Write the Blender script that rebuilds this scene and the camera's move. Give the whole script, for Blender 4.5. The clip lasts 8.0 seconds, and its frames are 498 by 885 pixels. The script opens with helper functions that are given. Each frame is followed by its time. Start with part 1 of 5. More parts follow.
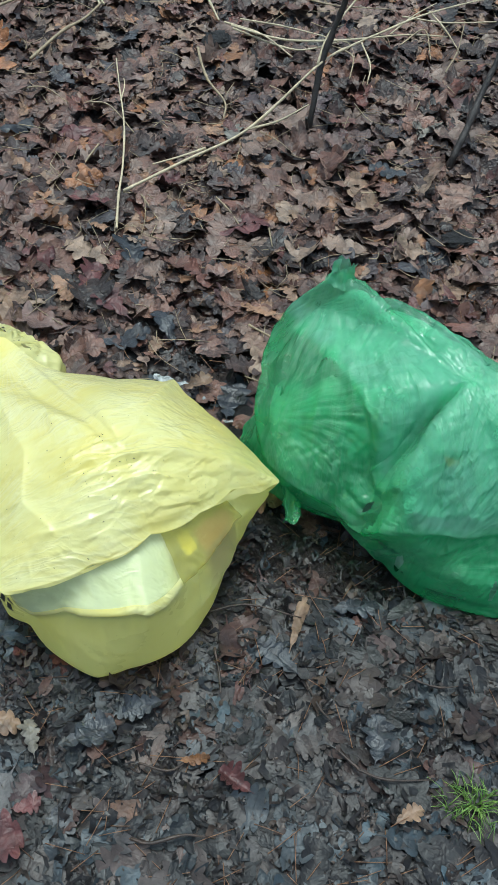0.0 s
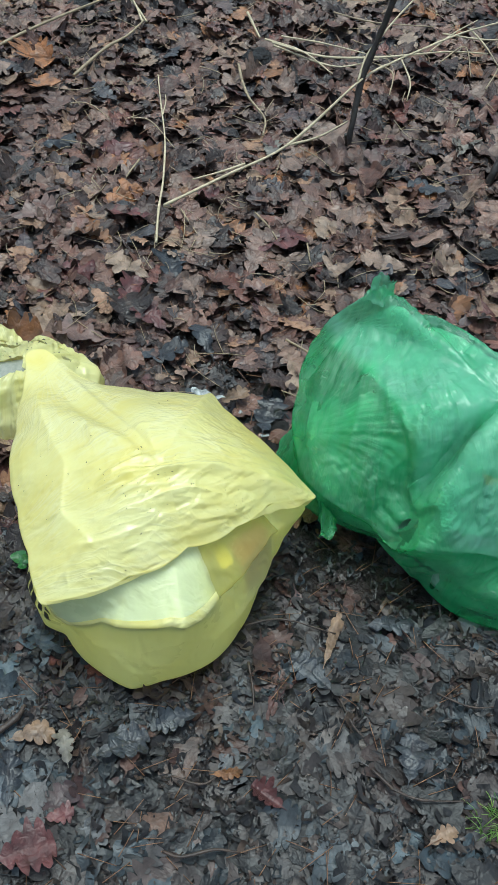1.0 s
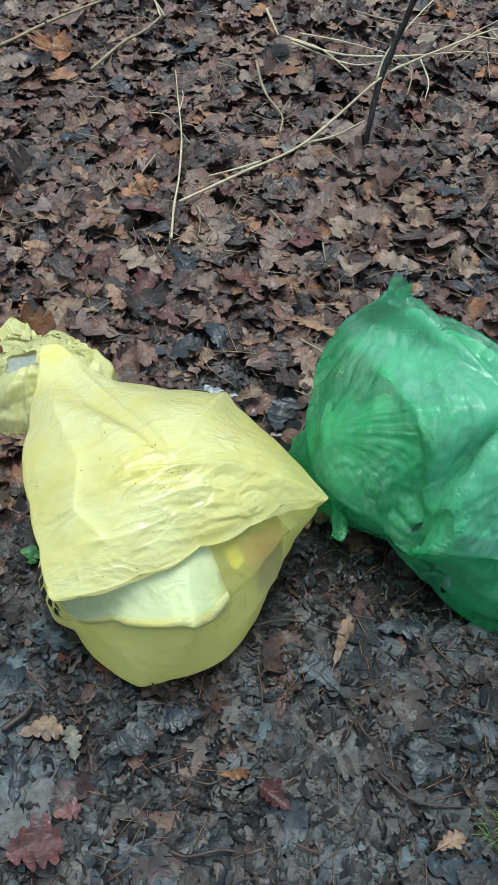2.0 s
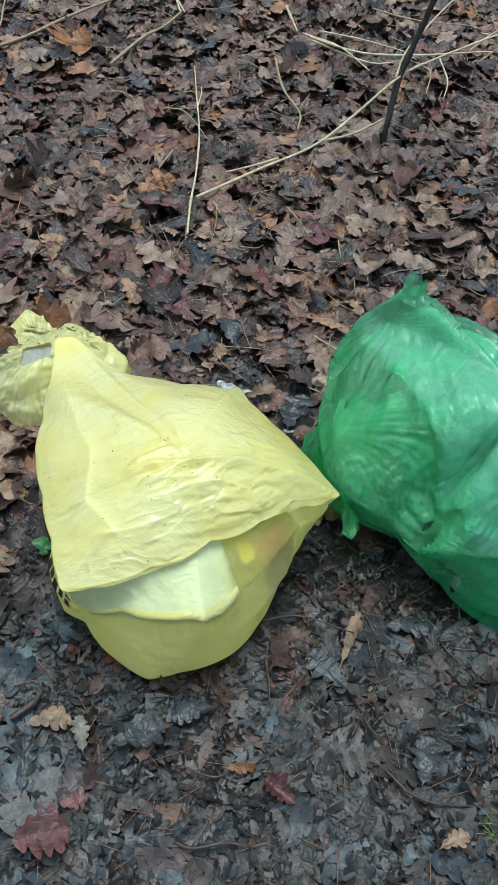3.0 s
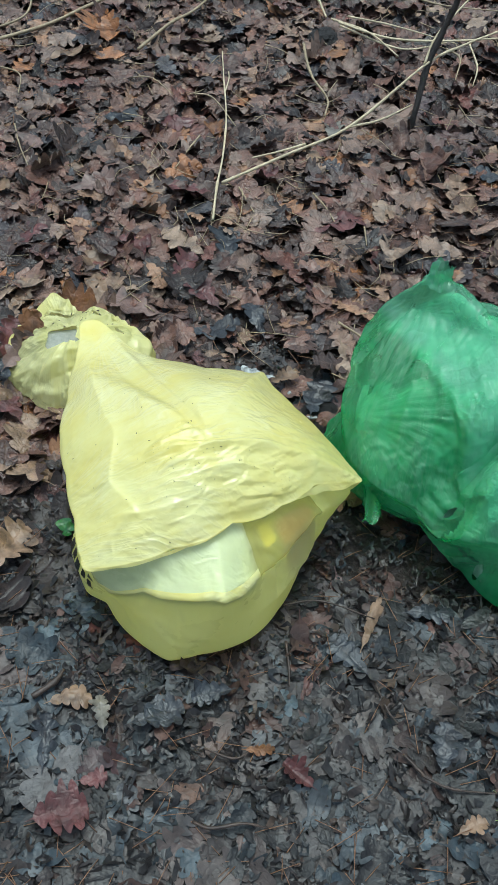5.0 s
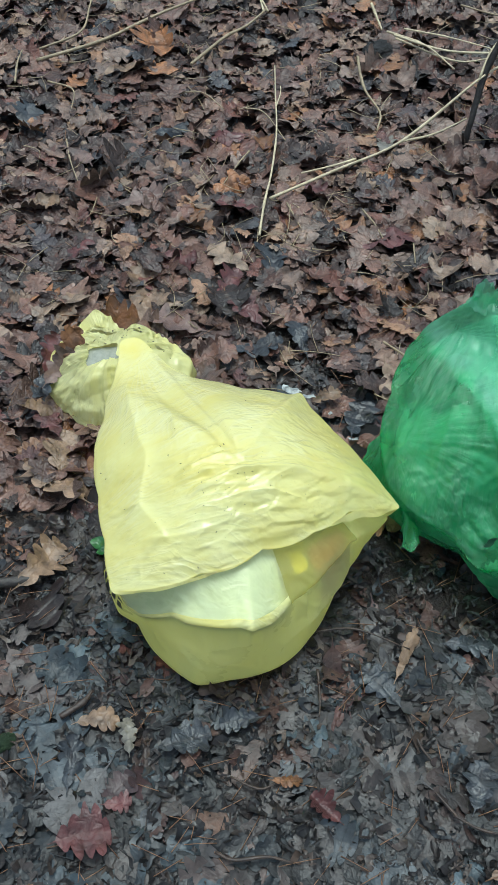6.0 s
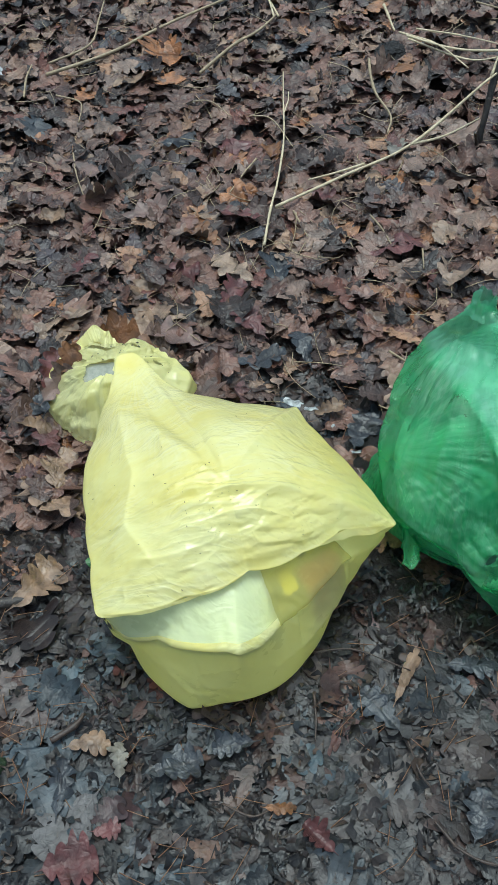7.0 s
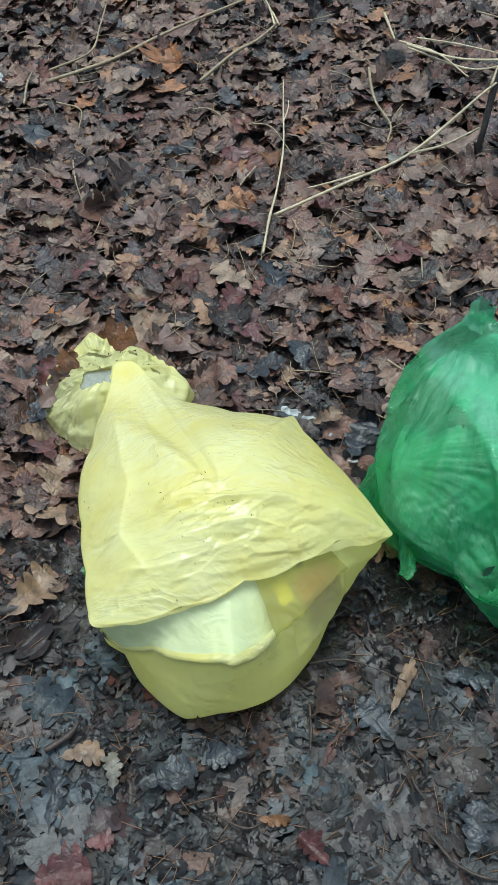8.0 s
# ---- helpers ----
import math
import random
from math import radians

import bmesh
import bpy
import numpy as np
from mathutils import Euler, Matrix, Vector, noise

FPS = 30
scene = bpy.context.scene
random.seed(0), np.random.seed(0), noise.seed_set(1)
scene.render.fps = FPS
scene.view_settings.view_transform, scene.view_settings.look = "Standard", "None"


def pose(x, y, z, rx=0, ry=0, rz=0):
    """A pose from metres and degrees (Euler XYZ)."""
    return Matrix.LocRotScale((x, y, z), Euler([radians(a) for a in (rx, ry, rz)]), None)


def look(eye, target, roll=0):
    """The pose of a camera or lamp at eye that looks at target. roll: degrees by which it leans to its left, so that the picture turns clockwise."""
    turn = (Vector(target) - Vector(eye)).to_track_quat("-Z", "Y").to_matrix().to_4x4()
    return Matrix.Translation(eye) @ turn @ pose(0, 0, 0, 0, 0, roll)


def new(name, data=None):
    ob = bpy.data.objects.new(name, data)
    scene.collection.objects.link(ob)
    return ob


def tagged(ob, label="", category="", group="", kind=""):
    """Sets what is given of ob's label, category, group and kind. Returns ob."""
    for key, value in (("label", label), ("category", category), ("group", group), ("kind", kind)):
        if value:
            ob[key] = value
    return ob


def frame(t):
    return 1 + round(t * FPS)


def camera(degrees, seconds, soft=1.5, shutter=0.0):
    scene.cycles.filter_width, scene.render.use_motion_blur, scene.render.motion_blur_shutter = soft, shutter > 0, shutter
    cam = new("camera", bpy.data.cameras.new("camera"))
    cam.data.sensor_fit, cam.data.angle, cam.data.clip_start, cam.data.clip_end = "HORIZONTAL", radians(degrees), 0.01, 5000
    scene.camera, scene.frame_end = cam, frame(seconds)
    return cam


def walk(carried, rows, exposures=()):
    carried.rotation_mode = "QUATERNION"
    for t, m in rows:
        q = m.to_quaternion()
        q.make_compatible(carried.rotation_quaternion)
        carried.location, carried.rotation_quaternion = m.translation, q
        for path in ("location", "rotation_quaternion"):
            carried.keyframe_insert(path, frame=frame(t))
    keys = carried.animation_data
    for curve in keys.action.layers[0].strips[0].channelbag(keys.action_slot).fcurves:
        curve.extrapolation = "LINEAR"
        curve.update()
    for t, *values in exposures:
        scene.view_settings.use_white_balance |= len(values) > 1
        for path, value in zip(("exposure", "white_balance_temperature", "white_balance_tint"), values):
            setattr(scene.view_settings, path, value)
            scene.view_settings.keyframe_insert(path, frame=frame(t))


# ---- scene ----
cam = camera(31.3, 8.0, soft=0.95)
PATH = [
    (0, (0.033, 0.01, 1.498), (0.138, 1.213, -0.096), 8.4),
    (0.5, (0.026, 0.003, 1.499), (0.075, 1.209, -0.096), 6.7),
    (1, (0.021, 0.009, 1.502), (0.055, 1.232, -0.08), 6.6),
    (1.5, (0.012, 0.017, 1.499), (0.043, 1.237, -0.086), 7.0),
    (3, (0.005, 0.01, 1.5), (0.003, 1.22, -0.093), 7.5),
    (3.5, (0.009, 0.003, 1.5), (-0.003, 1.211, -0.094), 7.3),
    (4, (0.006, -0.003, 1.5), (-0.022, 1.203, -0.095), 7.0),
    (5.5, (0.008, 0.005, 1.491), (-0.088, 1.184, -0.122), 5.0),
    (6, (0.044, 0.042, 1.493), (-0.141, 1.221, -0.112), 2.3),
    (6.5, (0.122, 0.083, 1.477), (-0.137, 1.253, -0.124), -0.7),
    (7, (0.13, 0.099, 1.477), (-0.159, 1.264, -0.122), -2.6),
    (7.5, (0.128, 0.109, 1.474), (-0.167, 1.275, -0.124), -2.8),
    (8, (0.135, 0.108, 1.477), (-0.157, 1.283, -0.115), -2.3),
]
walk(cam, [(t, look(eye, target, roll)) for t, eye, target, roll in PATH], [(0, 0.86, 5740, -6), (8, 0.83, 5740, -6)])

# ---- world and light: overcast woodland daylight ----
SUN_ELEVATION, SUN_TURN = 80, -20
world = bpy.data.worlds.new("overcast_sky")
scene.world = world
world.use_nodes = True
wn = world.node_tree
wn.nodes.clear()
sky = wn.nodes.new("ShaderNodeTexSky")
sky.sky_type = "NISHITA"
sky.sun_disc = False
sky.sun_elevation, sky.sun_rotation = radians(SUN_ELEVATION), radians(SUN_TURN)
sky.air_density, sky.dust_density = 1.0, 4.0
grey = wn.nodes.new("ShaderNodeHueSaturation")
grey.inputs["Saturation"].default_value = 0.75
bg = wn.nodes.new("ShaderNodeBackground")
bg.inputs["Strength"].default_value = 0.10
wout = wn.nodes.new("ShaderNodeOutputWorld")
wn.links.new(sky.outputs[0], grey.inputs["Color"])
wn.links.new(grey.outputs[0], bg.inputs["Color"])
wn.links.new(bg.outputs[0], wout.inputs[0])

sun_data = bpy.data.lights.new("sun", "SUN")
sun_data.energy, sun_data.angle, sun_data.color = 1.3, radians(24), (1.0, 0.985, 0.96)
sun = new("sun", sun_data)
sun.matrix_world = pose(0, 0, 6, 90 - SUN_ELEVATION, 0, 180 - SUN_TURN)

# ---- materials ----


class Nodes:
    """A small builder for one node material."""

    def __init__(self, name):
        self.mat = bpy.data.materials.new(name)
        self.mat.use_nodes = True
        self.tree = self.mat.node_tree
        self.tree.nodes.clear()
        self.out = self.add("ShaderNodeOutputMaterial")

    def add(self, kind, **values):
        node = self.tree.nodes.new(kind)
        for key, value in values.items():
            node.inputs[key.replace("_", " ")].default_value = value
        return node

    def link(self, a, b):
        self.tree.links.new(a, b)

    def noise(self, scale, detail=4.0, rough=0.6, coords=None, distortion=0.0):
        n = self.add("ShaderNodeTexNoise", Scale=scale, Detail=detail, Roughness=rough, Distortion=distortion)
        if coords is not None:
            self.link(coords, n.inputs["Vector"])
        return n.outputs["Fac"]

    def ramp(self, fac, stops, ease="LINEAR"):
        r = self.add("ShaderNodeValToRGB")
        r.color_ramp.interpolation = ease
        while len(r.color_ramp.elements) < len(stops):
            r.color_ramp.elements.new(0.5)
        for e, (p, c) in zip(r.color_ramp.elements, stops):
            e.position = p
            e.color = (*c, 1) if isinstance(c, tuple) else (c, c, c, 1)
        self.link(fac, r.inputs[0])
        return r.outputs[0]

    def maths(self, op, a, b=0.0):
        m = self.tree.nodes.new("ShaderNodeMath")
        m.operation = op
        for i, v in enumerate((a, b)):
            if isinstance(v, (int, float)):
                m.inputs[i].default_value = v
            else:
                self.link(v, m.inputs[i])
        return m.outputs[0]

    def mix(self, fac, a, b, blend="MIX"):
        m = self.tree.nodes.new("ShaderNodeMix")
        m.data_type, m.blend_type = "RGBA", blend
        for socket, v in ((m.inputs[0], fac), (m.inputs[6], a), (m.inputs[7], b)):
            if isinstance(v, tuple):
                socket.default_value = (*v, 1)
            elif isinstance(v, (int, float)):
                socket.default_value = v
            else:
                self.link(v, socket)
        return m.outputs[2]

    def bump(self, height, strength, distance, normal=None):
        b = self.add("ShaderNodeBump", Strength=strength, Distance=distance)
        self.link(height, b.inputs["Height"])
        if normal is not None:
            self.link(normal, b.inputs["Normal"])
        return b.outputs[0]

    def principled(self, color, rough, normal=None, spec=0.5, **more):
        p = self.add("ShaderNodeBsdfPrincipled", **more)
        p.inputs["Specular IOR Level"].default_value = spec
        for socket, v in ((p.inputs["Base Color"], color), (p.inputs["Roughness"], rough)):
            if isinstance(v, tuple):
                socket.default_value = (*v, 1)
            elif isinstance(v, (int, float)):
                socket.default_value = v
            else:
                self.link(v, socket)
        if normal is not None:
            self.link(normal, p.inputs["Normal"])
        return p.outputs[0]

    def blend(self, fac, a, b):
        m = self.add("ShaderNodeMixShader")
        if isinstance(fac, (int, float)):
            m.inputs[0].default_value = fac
        else:
            self.link(fac, m.inputs[0])
        self.link(a, m.inputs[1])
        self.link(b, m.inputs[2])
        return m.outputs[0]

    def done(self, shader):
        self.link(shader, self.out.inputs["Surface"])
        return self.mat


def leaf_material(name, stops, per_object, wet, mud=0.0, gloss=0.42, vein=0.28, relief=0.6, fleck=0.25, patch=0.0, pinched=0.45):
    """Wet fallen leaf: one colour a leaf, veins along the leaf's own length, mottling and mud."""
    n = Nodes(name)
    if per_object:
        pick = n.tree.nodes.new("ShaderNodeObjectInfo").outputs["Random"]
    else:
        pick = n.tree.nodes.new("ShaderNodeNewGeometry").outputs["Random Per Island"]
    uv = n.tree.nodes.new("ShaderNodeUVMap").outputs[0]
    where = n.tree.nodes.new("ShaderNodeTexCoord").outputs["Object"]
    if per_object:
        where = n.tree.nodes.new("ShaderNodeNewGeometry").outputs["Position"]
    sep = n.add("ShaderNodeSeparateXYZ")
    n.link(uv, sep.inputs[0])
    s, t = sep.outputs[0], n.maths("ABSOLUTE", n.maths("SUBTRACT", sep.outputs[1], 0.5))
    rib = n.ramp(t, [(0.0, 1.0), (0.035, 0.6), (0.06, 0.0)])
    side = n.maths("SINE", n.maths("MULTIPLY", n.maths("SUBTRACT", s, n.maths("MULTIPLY", t, 0.34)), 62.0))
    side = n.ramp(side, [(0.80, 0.0), (1.0, 0.6)])
    veins = n.maths("MAXIMUM", rib, side)
    base = n.ramp(pick, stops)
    blotch = n.noise(30.0, 4.0, 0.55, where)
    wave = n.noise(58.0, 3.0, 0.55, where, 0.6)
    fine = n.noise(330.0, 3.0, 0.6, where)
    col = n.mix(n.ramp(blotch, [(0.36, 0.0), (0.66, 0.8)]), base, n.mix(0.8, base, (0.008, 0.006, 0.006)))
    col = n.mix(n.ramp(fine, [(0.45, 0.0), (0.8, fleck)]), col, n.mix(0.5, col, (0.16, 0.13, 0.11)))
    if patch:
        # patches of litter that have rotted to a blackish slate
        rot = n.noise(3.2, 5.0, 0.65, where)
        col = n.mix(n.ramp(rot, [(0.48, 0.0), (0.62, patch)]), col, n.mix(0.72, col, (0.013, 0.014, 0.016)))
    col = n.mix(n.maths("MULTIPLY", veins, vein), col, n.mix(0.6, col, (0.22, 0.15, 0.11)))
    if mud:
        dirt = n.noise(9.0, 6.0, 0.7, where)
        # mud tinted bluish to stand in for the sky's sheen
        col = n.mix(n.ramp(dirt, [(0.42, 0.0), (0.62, mud)]), col, n.mix(n.ramp(n.noise(55.0, 4.0, 0.6, where), [(0.4, 0.0), (0.65, 1.0)]), (0.008, 0.009, 0.010), (0.026, 0.030, 0.033)))
    rough = n.ramp(n.noise(24.0, 4.0, 0.6, where), [(0.3, wet[0]), (0.7, wet[1])])
    height = n.maths("ADD", n.maths("MULTIPLY", veins, -1.2 * vein), n.maths("ADD", n.maths("MULTIPLY", fine, 0.12), n.maths("MULTIPLY", wave, 0.9)))
    pinch = n.maths("ABSOLUTE", n.maths("SUBTRACT", n.noise(42.0, 2.0, 0.5, where, 0.25), 0.5))
    height = n.maths("ADD", height, n.ramp(pinch, [(0.0, 0.0), (0.10, pinched)]))
    nor = n.bump(height, relief, 0.005)
    return n.done(n.principled(col, rough, nor, spec=gloss))


LOOSE = [(0.0, (0.010, 0.007, 0.006)), (0.08, (0.026, 0.016, 0.013)), (0.16, (0.105, 0.045, 0.031)), (0.30, (0.215, 0.112, 0.080)), (0.37, (0.060, 0.031, 0.024)), (0.44, (0.036, 0.023, 0.019)), (0.53, (0.165, 0.092, 0.067)),
         (0.64, (0.270, 0.188, 0.145)), (0.70, (0.100, 0.053, 0.041)), (0.75, (0.052, 0.054, 0.062)), (0.81, (0.150, 0.048, 0.035)), (0.92, (0.31, 0.220, 0.155)), (1.0, (0.33, 0.135, 0.048))]
# the blue-grey stops put reflected sky into the leaf colour
TROD = [(0.0, (0.004, 0.004, 0.004)), (0.18, (0.012, 0.013, 0.015)), (0.30, (0.072, 0.056, 0.050)), (0.40, (0.008, 0.010, 0.012)),
        (0.54, (0.052, 0.074, 0.090)), (0.66, (0.018, 0.017, 0.018)), (0.78, (0.098, 0.074, 0.064)), (0.90, (0.076, 0.108, 0.128)), (1.0, (0.130, 0.080, 0.060))]
BROWN = [(0.0, (0.006, 0.005, 0.005)), (0.22, (0.030, 0.016, 0.013)), (0.42, (0.092, 0.047, 0.036)), (0.55, (0.014, 0.010, 0.010)),
         (0.74, (0.120, 0.062, 0.046)), (0.84, (0.042, 0.047, 0.055)), (0.93, (0.14, 0.046, 0.034)), (1.0, (0.20, 0.125, 0.088))]
M_LOOSE = leaf_material("loose_leaves", LOOSE, False, (0.34, 0.56), gloss=0.5, patch=0.22, relief=0.6, vein=0.26, pinched=0.45)
M_TROD = leaf_material("trodden_leaves", TROD, False, (0.34, 0.54), 0.5, 0.32, 0.1, 0.42, 0.06, pinched=0.2)
M_TROD_BROWN = leaf_material("brown_trodden_leaves", BROWN, False, (0.34, 0.54), 0.25, 0.34, 0.12, 0.42, 0.08, pinched=0.2)
M_TORN = leaf_material("torn_leaf", [(0.0, (0.008, 0.007, 0.007)), (0.35, (0.022, 0.019, 0.018)), (0.6, (0.048, 0.034, 0.028)), (0.8, (0.030, 0.041, 0.049)), (0.95, (0.085, 0.052, 0.036)), (1.0, (0.12, 0.095, 0.075))], False, (0.3, 0.54), 0.35, 0.34, 0.06, 0.4, 0.08, pinched=0.2)
M_TROD_ONE = leaf_material("trodden_leaf", TROD, True, (0.34, 0.54), 0.4, 0.32, 0.1, 0.42, 0.06, pinched=0.2)


def plain_leaf(name, a, b, wet=(0.32, 0.6)):
    return leaf_material(name, [(0.0, a), (1.0, b)], True, wet, vein=0.1, relief=0.45, fleck=0.15)


M_ORANGE = plain_leaf("orange_leaf", (0.17, 0.07, 0.026), (0.22, 0.10, 0.042))
M_TAN = plain_leaf("tan_leaf", (0.22, 0.14, 0.085), (0.28, 0.18, 0.115))
M_MAROON = plain_leaf("maroon_leaf", (0.095, 0.032, 0.031), (0.135, 0.048, 0.046))
M_PINK = plain_leaf("pinkish_leaf", (0.16, 0.10, 0.086), (0.20, 0.13, 0.108))
M_SLATE = plain_leaf("slate_leaf", (0.026, 0.031, 0.038), (0.048, 0.055, 0.064), (0.3, 0.52))
M_PALE = plain_leaf("pale_leaf", (0.17, 0.155, 0.13), (0.21, 0.19, 0.155))


def soil_material():
    n = Nodes("wet_soil")
    where = n.tree.nodes.new("ShaderNodeNewGeometry").outputs["Position"]
    big, mid, fine = n.noise(1.7, 6, 0.65, where), n.noise(26, 6, 0.7, where, 0.8), n.noise(190, 4, 0.7, where)
    col = n.ramp(mid, [(0.3, (0.005, 0.004, 0.004)), (0.55, (0.013, 0.010, 0.008)), (0.75, (0.03, 0.022, 0.017))])
    col = n.mix(n.ramp(big, [(0.4, 0.0), (0.62, 0.6)]), col, (0.03, 0.02, 0.015))
    col = n.mix(n.ramp(fine, [(0.55, 0.0), (0.8, 0.5)]), col, (0.10, 0.085, 0.07))
    cell = n.add("ShaderNodeTexVoronoi", Scale=11.0)
    n.link(where, cell.inputs["Vector"])
    shade = n.add("ShaderNodeSeparateColor")
    n.link(cell.outputs["Color"], shade.inputs[0])
    col = n.mix(0.55, col, n.ramp(shade.outputs[0], [(0.0, (0.012, 0.010, 0.009)), (0.45, (0.04, 0.024, 0.019)), (0.8, (0.065, 0.045, 0.036)), (1.0, (0.10, 0.05, 0.03))]))
    # bare grey mud where people have walked, dark leaf mould farther off
    sep = n.add("ShaderNodeSeparateXYZ")
    n.link(where, sep.inputs[0])
    walked = n.ramp(n.maths("ADD", sep.outputs[1], n.maths("MULTIPLY", big, 0.5)), [(0.75, 1.0), (0.98, 0.0)])
    off_x, off_y = n.maths("SUBTRACT", sep.outputs[0], 0.1), n.maths("SUBTRACT", sep.outputs[1], 0.4)
    away = n.maths("SQRT", n.maths("ADD", n.maths("MULTIPLY", off_x, off_x), n.maths("MULTIPLY", off_y, off_y)))
    walked = n.maths("MULTIPLY", walked, n.ramp(n.maths("MULTIPLY", away, 0.5), [(0.35, 1.0), (0.7, 0.0)]))
    # the mud's blue cast is sky reflection put into its colour
    mud = n.ramp(n.noise(60, 6, 0.7, where), [(0.3, (0.006, 0.007, 0.008)), (0.55, (0.016, 0.021, 0.025)), (0.75, (0.034, 0.042, 0.047))])
    col = n.mix(n.maths("MULTIPLY", walked, 0.85), col, mud)
    rough = n.ramp(big, [(0.35, 0.36), (0.65, 0.6)])
    nor = n.bump(n.maths("ADD", mid, n.maths("MULTIPLY", fine, 0.4)), 0.9, 0.012)
    return n.done(n.principled(col, rough, nor))


def film_material(name, color, dark, rough, clear, through_color, glow, crinkle, specks=0.0, thin=0.0, stretch=(1, 1, 1), gloss=0.6, lining=None, rays=(), ray_depth=0.0, coat=0.5, turn=0.0, pale=None, spread=2.4, wet=0.0):
    """Plastic film: glossy skin, light passing through it, fine crinkles, dirt specks."""
    n = Nodes(name)
    where = n.tree.nodes.new("ShaderNodeNewGeometry").outputs["Position"]
    m = n.add("ShaderNodeMapping", Scale=stretch)
    spun = n.add("ShaderNodeMapping", Rotation=(0, 0, turn))
    n.link(where, spun.inputs["Vector"])
    n.link(spun.outputs[0], m.inputs["Vector"])
    broad, mid, fine = n.noise(9, 4, 0.55, where), n.noise(24, 2.5, 0.5, m.outputs[0], 0.8), n.noise(170, 3, 0.6, m.outputs[0], 0.6)
    col = n.mix(n.ramp(broad, [(0.35, 0.0), (0.7, 0.8)]), color, dark)
    col = n.mix(n.ramp(mid, [(0.5, 0.0), (0.8, 0.35)]), col, dark)
    if lining:
        # a pale wrapper pressed against the film on one stretch of it
        tint, along_x, up_z, slope = lining
        sep = n.add("ShaderNodeSeparateXYZ")
        n.link(where, sep.inputs[0])
        skew = n.maths("ADD", sep.outputs[0], n.maths("MULTIPLY", sep.outputs[1], slope))
        along = n.maths("ADD", skew, n.maths("MULTIPLY", n.maths("SUBTRACT", broad, 0.5), 0.05))
        high = n.maths("ADD", sep.outputs[2], n.maths("MULTIPLY", n.maths("SUBTRACT", broad, 0.5), 0.03))
        col = n.mix(n.maths("MULTIPLY", n.ramp(along, along_x), n.ramp(high, up_z)), col, tint)
    if specks:
        grit = n.noise(330, 2, 0.5, where)
        patch = n.noise(7, 4, 0.6, where)
        spot = n.maths("MULTIPLY", n.ramp(grit, [(0.72, 0.0), (0.75, 1.0)]), n.ramp(patch, [(0.46, 0.0), (0.62, specks)]))
        col = n.mix(spot, col, (0.05, 0.035, 0.02))
    # crumpled patches: each cell of film creases along a way of its own
    nudge = n.add("ShaderNodeTexNoise", Scale=14.0, Detail=2.0, Roughness=0.5)
    n.link(where, nudge.inputs["Vector"])
    bent = n.mix(0.014, where, nudge.outputs["Color"], "LINEAR_LIGHT")
    gate = n.ramp(n.noise(11, 3, 0.5, where), [(0.38, 0.15), (0.6, 1.0)])
    height = n.maths("MULTIPLY", fine, 0.02)
    for cells, lines, along, depth in ((8.0, 46.0, 0.28, 1.0), (15.0, 100.0, 0.22, 0.42), (30.0, 170.0, 0.35, 0.12)):
        cell = n.add("ShaderNodeTexVoronoi", Scale=cells)
        n.link(bent, cell.inputs["Vector"])
        hue = n.add("ShaderNodeSeparateColor")
        n.link(cell.outputs["Color"], hue.inputs[0])
        spin = n.tree.nodes.new("ShaderNodeVectorRotate")
        spin.rotation_type = "Z_AXIS"
        n.link(bent, spin.inputs["Vector"])
        n.link(n.maths("ADD", n.maths("MULTIPLY", hue.outputs[0], spread), turn - spread / 2), spin.inputs["Angle"])
        long = n.add("ShaderNodeMapping", Scale=(along, 1.0, 0.6))
        n.link(spin.outputs[0], long.inputs["Vector"])
        wave = n.noise(lines, 1.0, 0.5, long.outputs[0], 0.15)
        crest = n.maths("SUBTRACT", 1.0, n.maths("ABSOLUTE", n.maths("SUBTRACT", n.maths("MULTIPLY", wave, 2.0), 1.0)))
        crest = n.ramp(crest, [(0.45, 0.0), (1.0, 1.0)], "EASE")
        part_of = n.maths("MULTIPLY", n.maths("MULTIPLY", crest, depth), n.maths("MULTIPLY", gate, n.maths("ADD", n.maths("MULTIPLY", hue.outputs[1], 0.8), 0.2)))
        height = n.maths("ADD", height, part_of)
    nor = n.bump(height, crinkle, 0.006)
    for x0, y0, count, length, near, far in rays:
        # fine taut creases that run out from one point
        sep2 = n.add("ShaderNodeSeparateXYZ")
        n.link(where, sep2.inputs[0])
        dx, dy = n.maths("SUBTRACT", sep2.outputs[0], x0), n.maths("SUBTRACT", sep2.outputs[1], y0)
        dist = n.maths("SQRT", n.maths("ADD", n.maths("MULTIPLY", dx, dx), n.maths("MULTIPLY", dy, dy)))
        turn = n.maths("ADD", n.maths("MULTIPLY", n.maths("ARCTAN2", dy, dx), count), n.maths("MULTIPLY", broad, 2.2))
        both = n.add("ShaderNodeCombineXYZ")
        n.link(turn, both.inputs[0])
        n.link(n.maths("MULTIPLY", dist, length), both.inputs[1])
        streak = n.maths("ABSOLUTE", n.maths("SUBTRACT", n.noise(1.0, 2.0, 0.55, both.outputs[0]), 0.5))
        sharp = n.ramp(streak, [(0.0, 1.0), (0.07, 0.25), (0.2, 0.0)])
        reach = n.ramp(dist, [(near * 0.3, 0.0), (near, 1.0), (far, 1.0), (min(1.0, far * 1.5), 0.0)])
        line = n.maths("MULTIPLY", n.maths("MULTIPLY", sharp, gate), reach)
        if pale:
            # painted highlights: the colour is mixed paler along the creases
            col = n.mix(n.maths("MULTIPLY", line, pale[1]), col, pale[0])
        nor = n.bump(line, ray_depth, 0.004, nor)
